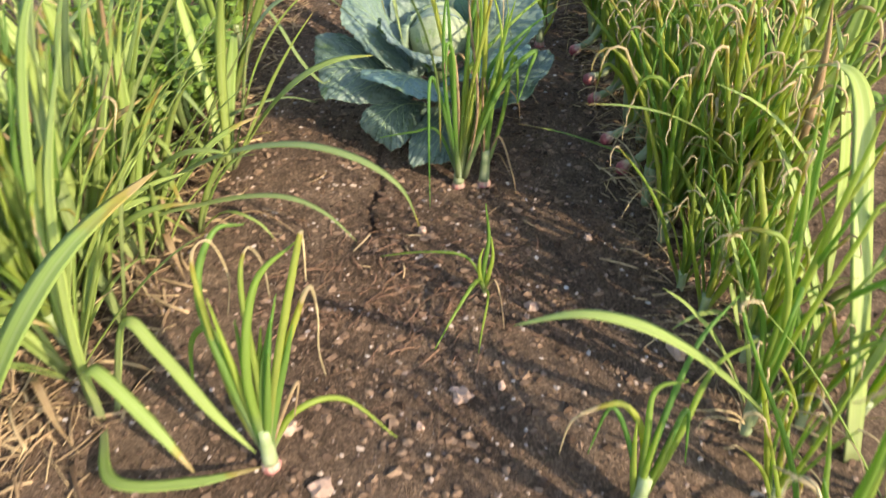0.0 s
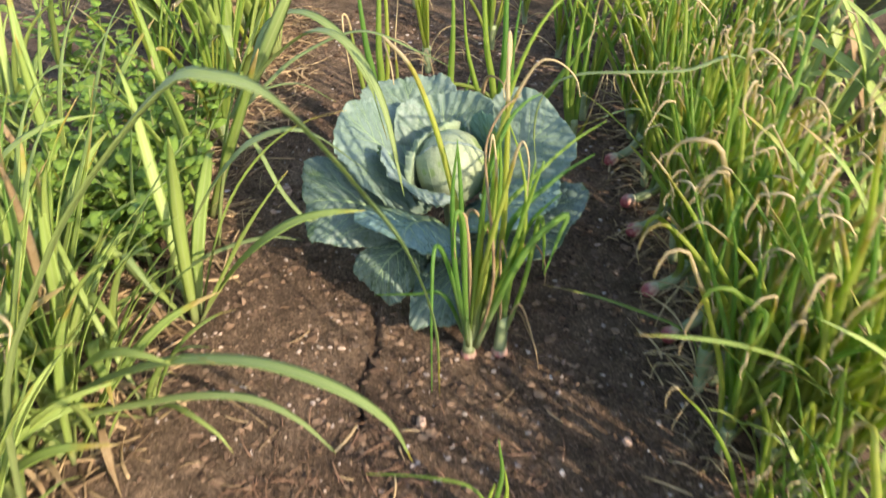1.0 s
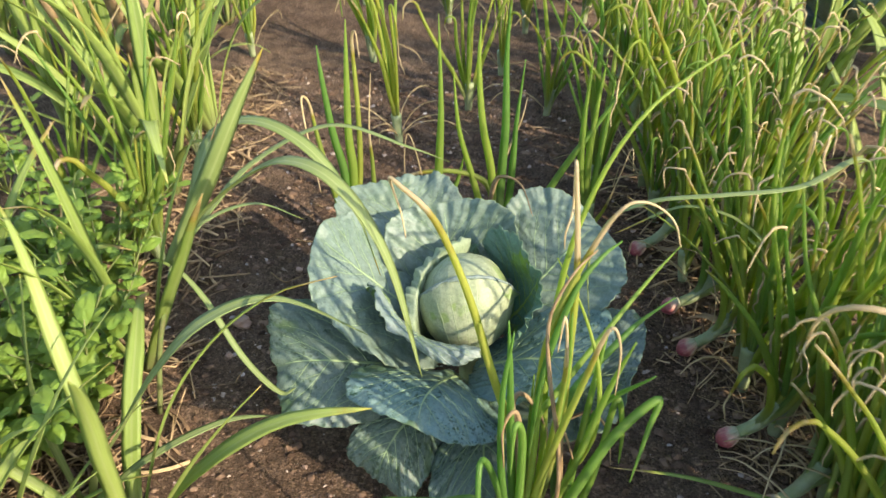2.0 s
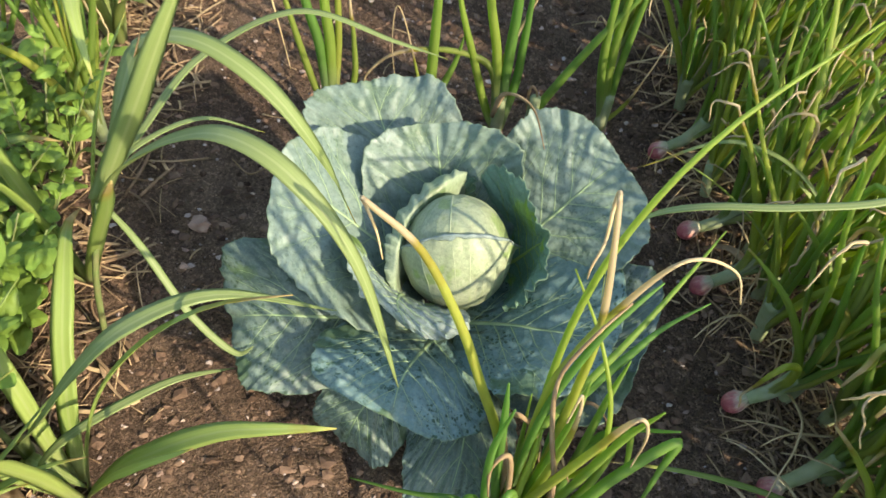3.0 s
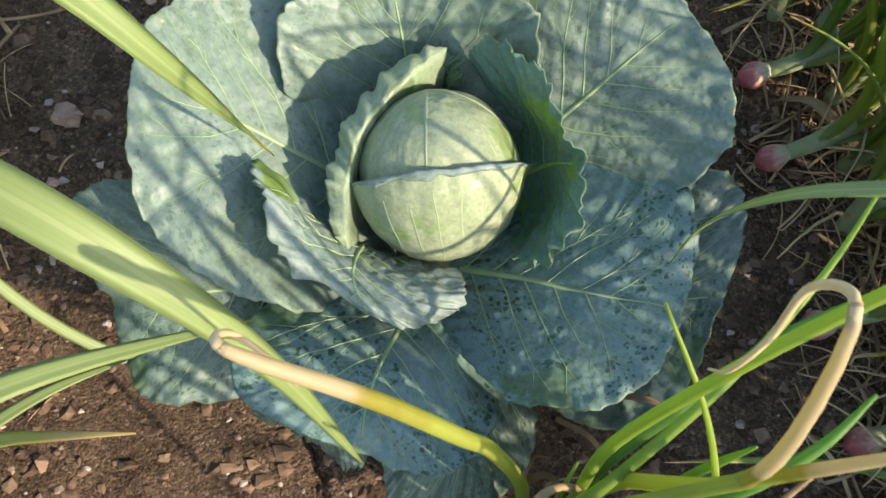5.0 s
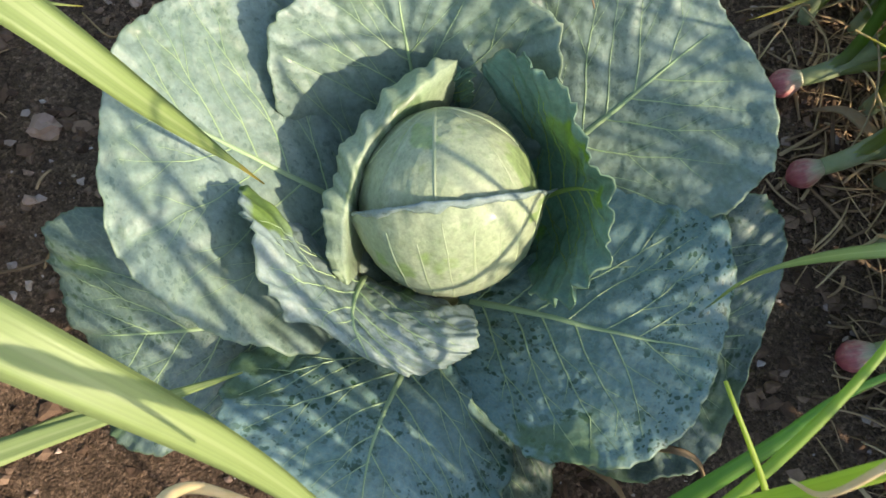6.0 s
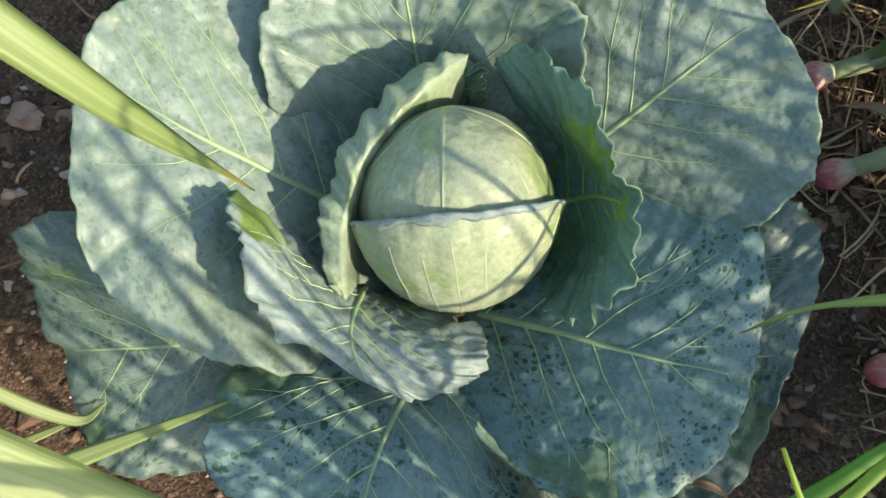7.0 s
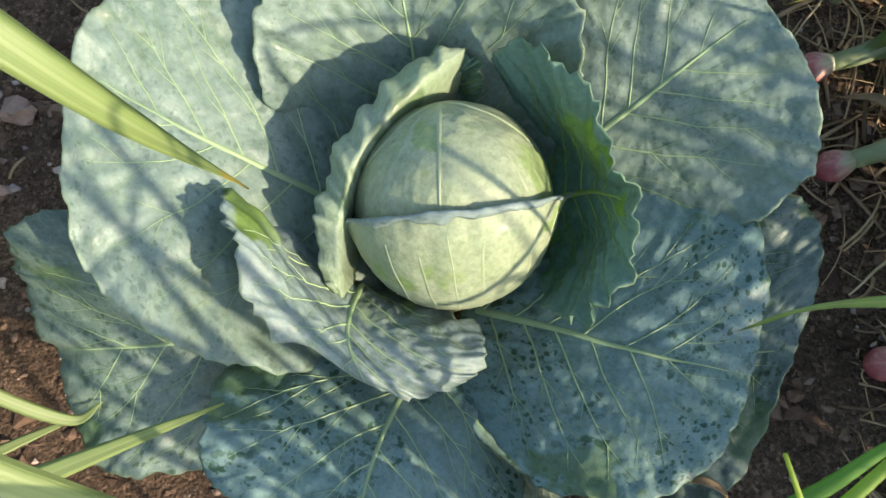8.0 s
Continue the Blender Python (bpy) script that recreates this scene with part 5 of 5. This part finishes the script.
fixed_grass((-0.52, -0.17), (
    (((-0.515, -0.165, 0), (-0.466, -0.192, 0.125), (-0.411, -0.203, 0.214), (-0.353, -0.197, 0.300), (-0.292, -0.177, 0.358), (-0.221, -0.144, 0.357), (-0.133, -0.098, 0.255)), 0.020, 0.6),
    (((-0.50, -0.21, 0), (-0.460, -0.206, 0.087), (-0.412, -0.176, 0.122), (-0.329, -0.121, 0.124), (-0.266, -0.088, 0.096)), 0.012, 0.6),
    (((-0.52, -0.17, 0), (-0.50, -0.26, 0.15), (-0.46, -0.33, 0.25), (-0.40, -0.38, 0.22)), 0.014, 0.6),
    (((-0.52, -0.17, 0), (-0.53, -0.15, 0.20), (-0.50, -0.12, 0.38)), 0.010, 0.6),
    (((-0.52, -0.17, 0), (-0.47, -0.20, 0.08), (-0.43, -0.21, 0.02)), 0.016, 0.6),
), "grass plant with a blade reaching over the cabbage")
fixed_grass((-0.50, -0.68), (
    (((-0.50, -0.68, 0), (-0.40, -0.69, 0.36), (-0.30, -0.69, 0.545), (-0.233, -0.69, 0.638), (-0.159, -0.685, 0.715), (-0.127, -0.68, 0.720), (-0.098, -0.67, 0.704), (-0.071, -0.65, 0.657), (-0.040, -0.63, 0.592), (-0.008, -0.62, 0.527), (0.015, -0.61, 0.43), (0.020, -0.60, 0.31)), 0.020, 0.5),
    (((-0.50, -0.68, 0), (-0.53, -0.66, 0.25), (-0.52, -0.60, 0.50), (-0.48, -0.50, 0.64)), 0.024, 0.7),
), "tall grass plant with a long arching blade")
fixed_grass((-0.60, -0.51), (
    (((-0.60, -0.512, 0), (-0.502, -0.505, 0.131), (-0.352, -0.520, 0.234), (-0.221, -0.543, 0.279), (-0.117, -0.564, 0.273), (-0.045, -0.577, 0.229), (-0.014, -0.582, 0.155)), 0.018, 0.6),
    (((-0.60, -0.520, 0), (-0.493, -0.508, 0.095), (-0.396, -0.491, 0.120), (-0.312, -0.482, 0.133), (-0.242, -0.483, 0.130), (-0.183, -0.494, 0.106), (-0.132, -0.511, 0.062)), 0.014, 0.6),
    (((-0.60, -0.50, 0), (-0.60, -0.46, 0.24), (-0.56, -0.40, 0.48), (-0.52, -0.34, 0.60)), 0.026, 0.7),
    (((-0.60, -0.52, 0), (-0.57, -0.56, 0.26), (-0.52, -0.58, 0.46)), 0.024, 0.7),
), "grass plant with two blades arching over bare soil")
fixed_grass((-0.47, -0.86), (
    (((-0.47, -0.86, 0), (-0.47, -0.84, 0.16), (-0.46, -0.78, 0.36), (-0.42, -0.70, 0.54)), 0.018, 0.8),
    (((-0.47, -0.86, 0.10), (-0.43, -0.88, 0.13), (-0.36, -0.92, 0.08), (-0.30, -0.955, 0.015)), 0.020, 0.7),
    (((-0.49, -0.84, 0), (-0.50, -0.78, 0.28), (-0.49, -0.68, 0.50), (-0.46, -0.60, 0.60)), 0.016, 0.8),
    (((-0.45, -0.85, 0), (-0.42, -0.80, 0.14), (-0.36, -0.84, 0.13), (-0.28, -0.90, 0.08), (-0.22, -0.93, 0.03)), 0.018, 0.7),
    (((-0.46, -0.88, 0), (-0.40, -0.98, 0.03), (-0.30, -0.98, 0.03), (-0.21, -0.945, 0.02)), 0.018, 0.6),
), "broad-bladed grass plant with blades trailing on the soil", None, GRASS)
fixed_grass((0.56, -0.87), (
    (((0.607, -0.89, 0), (0.596, -0.84, 0.11), (0.585, -0.77, 0.227), (0.586, -0.68, 0.325), (0.588, -0.60, 0.407), (0.572, -0.55, 0.43), (0.53, -0.50, 0.40)), 0.030, 0.9),
    (((0.54, -0.89, 0), (0.443, -0.924, 0.137), (0.378, -0.935, 0.213), (0.315, -0.940, 0.272), (0.252, -0.937, 0.308), (0.187, -0.931, 0.317), (0.116, -0.926, 0.292)), 0.021, 0.6),
    (((0.56, -0.87, 0), (0.62, -0.82, 0.2), (0.66, -0.72, 0.4), (0.70, -0.6, 0.5)), 0.016, 0.7),
), "broad-bladed grass plant among the onions", None, GRASS)
fixed_grass((0.52, -0.02), (
    (((0.52, -0.02, 0), (0.50, -0.02, 0.28), (0.439, -0.044, 0.455), (0.339, -0.098, 0.460), (0.249, -0.111, 0.460), (0.181, -0.104, 0.449), (0.141, -0.091, 0.414), (0.130, -0.080, 0.344), (0.143, -0.075, 0.243)), 0.008, 0.8),
    (((0.52, -0.02, 0), (0.54, 0.02, 0.25), (0.58, 0.05, 0.42)), 0.010, 0.8),
    (((0.52, -0.02, 0), (0.44, 0.08, 0.22), (0.34, 0.15, 0.26), (0.22, 0.14, 0.22)), 0.008, 0.8),
), "thin grass plant leaning over the cabbage")
fixed_grass((0.56, -0.44), (
    (((0.56, -0.44, 0), (0.53, -0.46, 0.13), (0.491, -0.477, 0.217), (0.430, -0.505, 0.290), (0.356, -0.526, 0.336), (0.290, -0.536, 0.355), (0.229, -0.541, 0.360)), 0.010, 0.7),
    (((0.56, -0.44, 0), (0.59, -0.42, 0.22), (0.60, -0.36, 0.38), (0.57, -0.28, 0.44), (0.53, -0.22, 0.40)), 0.012, 0.7),
    (((0.56, -0.44, 0), (0.60, -0.49, 0.20), (0.66, -0.52, 0.34), (0.71, -0.53, 0.38)), 0.012, 0.7),
), "thin grass plant reaching out of the onions over bare soil", None, GRASS)
fixed_grass((0.43, -0.24), (
    (((0.43, -0.24, 0), (0.415, -0.238, 0.045), (0.384, -0.230, 0.070), (0.330, -0.216, 0.083), (0.250, -0.206, 0.105), (0.159, -0.202, 0.122)), 0.008, 0.8),
    (((0.43, -0.24, 0), (0.44, -0.20, 0.16), (0.45, -0.14, 0.28)), 0.008, 0.8),
), "small grass plant with a thin blade over the soil", None, GRASS)


# ---- broad-leaved weeds ----
def small_leaf(name, length):
    lf = Leaf((0, 0, 0), (length * 0.5, 0, length * 0.10), (length, 0, -length * 0.06), (length * 0.5, -length * 0.30, length * 0.04), (length * 0.5, length * 0.30, length * 0.04), 0.0015, 0, 0.0, length * 77, 1.75, 0.5, count=0)
    me = lf.blade(name, WEED, 4, 18)
    return me


WEED_LEAVES = [small_leaf("leaf", l) for l in (0.026, 0.036, 0.046)]


def broad_weed(seed, stems, height, label):
    rg = random.Random(seed)
    plant = thing("broadleaf_weed", pose(0, 0, 0), label, "weed", "broad-leaved weeds")
    for s in range(stems):
        az, lean = 2 * math.pi * s / stems + rg.uniform(-0.4, 0.4), rg.uniform(0.1, 0.7)
        h = height * rg.uniform(0.6, 1.1)
        pts = [(h * t * math.sin(lean) * math.cos(az), h * t * math.sin(lean) * math.sin(az), h * t * math.cos(lean) * (1 - 0.1 * t)) for t in (0, 0.35, 0.7, 1.0)]
        part("stalk", tube_mesh("stalk", pts, 0.0022, 0.0010, STALK, 8, 5), plant)
        path = curve(pts, 40)
        for k in range(8, 40, 4):
            for q in (0, 1):
                ob = part("leaf", rg.choice(WEED_LEAVES), plant)
                ob.matrix_basis = Matrix.Translation(path[k]) @ pose(0, 0, 0, rg.uniform(-25, 25), rg.uniform(-40, 10), rg.uniform(0, 360)) @ Matrix.Scale(rg.uniform(0.7, 1.15), 4)
    return plant


WEEDS = [broad_weed(500 + i, 7, 0.28 + 0.05 * i, "bushy green weed with small oval leaves") for i in range(2)]
rng = random.Random(31)
spots = [(-0.68, 0.14, 0), (-0.76, -0.02, 1), (-0.60, -0.06, 1), (-0.66, -0.10, 0), (-0.57, 0.00, 0), (-0.72, -0.08, 1), (-0.63, 0.02, 1), (-0.60, 0.20, 1), (-0.82, 0.22, 0), (-0.66, 0.36, 0), (-0.90, 0.08, 0), (-0.74, 0.30, 1), (-0.58, 0.05, 0), (0.66, -0.03, 0), (0.72, -0.15, 1), (0.60, -0.30, 0), (-0.95, 0.6, 1)]
for i, (x, y, kind) in enumerate(spots):
    m = pose(x, y, ground_height(x, y), 0, 0, rng.uniform(0, 360))
    if i < 2:
        WEEDS[kind].matrix_basis = m
    else:
        copy_thing(WEEDS[kind], m)


# ---- stones, clods, litter ----
def lump(rg, r, rough=0.35, level=2):
    bm = bmesh.new()
    bmesh.ops.create_icosphere(bm, subdivisions=level, radius=1.0)
    o = Vector((rg.uniform(0, 50), rg.uniform(0, 50), rg.uniform(0, 50)))
    sc = Vector((rg.uniform(0.8, 1.25), rg.uniform(0.7, 1.1), rg.uniform(0.5, 0.85)))
    v = []
    for p in bm.verts:
        k = r * (1 + rough * noise.noise(p.co * 1.3 + o) + 0.3 * rough * noise.noise(p.co * 3.5 + o))
        v.append((p.co.x * k * sc.x, p.co.y * k * sc.y, p.co.z * k * sc.z))
    f = [tuple(x.index for x in q.verts) for q in bm.faces]
    bm.free()
    return v, f


rng = random.Random(41)
for x, y, r in ((-0.378, 0.190, 0.013), (-0.388, 0.116, 0.006), (-0.30, 0.33, 0.007), (-0.023, -0.406, 0.011), (0.060, -0.80, 0.014), (-0.19, -0.865, 0.013), (-0.13, -0.96, 0.015), (0.174, -0.61, 0.011), (0.0, -0.86, 0.008), (0.05, -0.79, 0.008), (0.12, -0.78, 0.007), (-0.2, 0.40, 0.008), (0.40, -0.70, 0.018), (0.29, -0.42, 0.009), (-0.526, -0.196, 0.020)):
    v, f = lump(rng, r, 0.75)
    ob = new("stone", mesh("stone", v, f, STONE, None, False))
    ob.matrix_basis = pose(x, y, ground_height(x, y) + r * 0.3, 0, 0, rng.uniform(0, 360))
    tagged(ob, "small pale brown stone lying on soil", "stone", "stones on the soil")


def scatter(name, count, sizes, material, label, level, seed, spread):
    rg = random.Random(seed)
    V, F = [], []
    for i in range(count):
        x, y = spread(rg)
        r = sizes[0] + (sizes[1] - sizes[0]) * rg.random() ** 3.5
        v, f = lump(rg, r, 1.1, level)
        o, z = len(V), ground_height(x, y) - r * 0.05
        V += [(a + x, b + y, c + z) for a, b, c in v]
        F += [tuple(q + o for q in t) for t in f]
    return tagged(new(name, mesh(name, V, F, material, None, False)), label, "soil", kind="stuff")


bed = lambda g: (g.gauss(0.0, 0.45), g.uniform(-1.1, 1.2))
scatter("soil_crumbs", 17000, (0.0012, 0.0095), CRUMB, "loose dark crumbs of soil", 1, 51, bed)
scatter("grit", 4600, (0.0008, 0.0062), GRIT, "scattered pale grit on the soil", 1, 52, bed)


def litter(name, count, seed, spread, label, size=(0.03, 0.10), wide=0.0022, skin=None):
    rg = random.Random(seed)
    V, F, U = [], [], []
    for i in range(count):
        x, y = spread(rg)
        a, l, z = rg.uniform(0, 6.28), rg.uniform(*size), ground_height(x, y) + 0.004
        bend, lift = rg.uniform(-0.007, 0.007) * l / 0.06, rg.uniform(0.0, 0.09) * l
        pts = []
        for t in (-0.5, -0.15, 0.2, 0.5):
            pts.append((x + l * t * math.cos(a) - bend * (t * t) * 4 * math.sin(a), y + l * t * math.sin(a) + bend * (t * t) * 4 * math.cos(a), z + lift * (0.25 - t * t) * 4))
        path = curve(pts, 8)
        w = np.full(8, wide * rg.uniform(0.25, 1.0) ** 1.5)
        v, f, u = sweep(path, np.full(8, 0.0004), 8, w, rg.uniform(-2, 2), 0.3)
        o = len(V)
        V += v
        U += u
        F += [tuple(q + o for q in t) for t in f]
    return tagged(new(name, mesh(name, V, F, skin or LITTER, U)), label, "straw", kind="stuff")


litter("dry_litter", 1500, 61, lambda g: (max(0.34, g.gauss(0.475, 0.06)), g.triangular(-0.9, 1.6, 0.15)), "dry straw and withered onion leaves between the onions", (0.02, 0.09), 0.0024)
litter("straw", 2100, 62, lambda g: (min(g.gauss(-0.62, 0.10), -0.44), g.uniform(-1.0, 1.2)), "dry straw between the grass clumps", (0.02, 0.11), 0.0030)
litter("rootlets", 240, 63, lambda g: (g.gauss(-0.05, 0.13), g.gauss(-0.58, 0.10)), "thin brown rootlets on bare soil", (0.02, 0.06), 0.0013, ROOT)
litter("straw_bits", 90, 64, lambda g: (g.uniform(-0.4, 0.4), g.uniform(-0.6, 0.9)), "few thin straws on bare soil", (0.02, 0.06))


def dry_leaf(pts, w, label):
    base = pts[0]
    pts = [tuple(np.array(p) - np.array(base)) for p in pts]
    ob = new("dry_leaf", blade_mesh("dry_leaf", pts, w, DRY, 24, 0.5, 1.2, 0.8, 0.5))
    ob.matrix_basis = pose(*base)
    return tagged(ob, label, "dry leaf")


dry_leaf(((0.040, 0.215, 0.225), (0.046, 0.190, 0.285), (0.060, 0.168, 0.306), (0.080, 0.150, 0.300), (0.094, 0.122, 0.268)), 0.009, "curled withered onion leaf lying on a cabbage leaf")
dry_leaf(((-0.362, 0.044, 0.014), (-0.357, 0.053, 0.020), (-0.343, 0.063, 0.030), (-0.321, 0.079, 0.026)), 0.003, "thin pale straw bent on the soil")
dry_leaf(((-0.348, 0.313, 0.012), (-0.318, 0.282, 0.016), (-0.297, 0.292, 0.016), (-0.277, 0.311, 0.012)), 0.0025, "thin brown straw lying on the soil")
dry_leaf(((0.10, -0.155, 0.012), (0.125, -0.175, 0.030), (0.140, -0.200, 0.020), (0.150, -0.225, 0.012)), 0.007, "curled brown dry leaf on the soil")
dry_leaf(((-0.53, -0.20, 0.012), (-0.50, -0.23, 0.035), (-0.47, -0.25, 0.030), (-0.44, -0.26, 0.012)), 0.016, "pale dry leaf lying between grass stems")
dry_leaf(((-0.56, -0.36, 0.012), (-0.52, -0.39, 0.040), (-0.47, -0.40, 0.030), (-0.43, -0.43, 0.012)), 0.016, "pale dry leaf lying between grass stems")
dry_leaf(((0.44, 0.30, 0.012), (0.42, 0.33, 0.030), (0.39, 0.34, 0.028), (0.37, 0.37, 0.012)), 0.012, "papery dry onion leaf beside a bulb")
dry_leaf(((0.46, 0.10, 0.012), (0.43, 0.13, 0.030), (0.41, 0.16, 0.026), (0.38, 0.17, 0.012)), 0.012, "papery dry onion leaf beside a bulb")
dry_leaf(((0.112, -0.150, 0.150), (0.140, -0.158, 0.172), (0.160, -0.172, 0.150), (0.165, -0.190, 0.110)), 0.006, "curled brown dry leaf hanging below the cabbage")
dry_leaf(((0.055, -0.215, 0.012), (0.075, -0.205, 0.045), (0.085, -0.215, 0.060), (0.080, -0.235, 0.040)), 0.007, "curled brown dry leaf at the foot of an onion")
dry_leaf(((0.065, -0.230, 0.010), (0.060, -0.205, 0.040), (0.070, -0.190, 0.050), (0.090, -0.190, 0.030)), 0.006, "curled brown dry leaf at the foot of an onion")
dry_leaf(((-0.60, -0.80, 0.012), (-0.56, -0.84, 0.050), (-0.51, -0.90, 0.040), (-0.47, -0.93, 0.012)), 0.014, "pale dry grass leaf lying on the soil")
dry_leaf(((-0.426, -0.440, 0.014), (-0.385, -0.424, 0.040), (-0.338, -0.412, 0.046), (-0.295, -0.424, 0.036), (-0.254, -0.440, 0.012)), 0.005, "thin brown dry grass blade arched over bare soil")
dry_leaf(((-0.590, -0.425, 0.020), (-0.560, -0.445, 0.050), (-0.530, -0.465, 0.046), (-0.498, -0.486, 0.018)), 0.020, "broad pinkish dry leaf lying between grass stems")
dry_leaf(((-0.483, -0.490, 0.050), (-0.465, -0.520, 0.048), (-0.448, -0.548, 0.034), (-0.425, -0.578, 0.012)), 0.014, "crumpled dry leaf at the foot of the grass")
dry_leaf(((-0.535, -0.210, 0.020), (-0.515, -0.232, 0.052), (-0.492, -0.250, 0.050), (-0.466, -0.270, 0.014)), 0.024, "broad pinkish dry leaf lying between grass stems")
dry_leaf(((-0.585, -0.510, 0.016), (-0.540, -0.548, 0.044), (-0.505, -0.576, 0.040), (-0.456, -0.612, 0.012)), 0.012, "long pale dry leaf lying on the soil")
dry_leaf(((-0.500, -0.440, 0.090), (-0.478, -0.452, 0.064), (-0.465, -0.448, 0.036), (-0.445, -0.455, 0.014)), 0.010, "dry leaf hanging from the foot of the grass")
dry_leaf(((-0.560, -0.600, 0.060), (-0.540, -0.585, 0.080), (-0.515, -0.600, 0.052), (-0.500, -0.625, 0.014)), 0.012, "curled dry leaf at the foot of the grass")
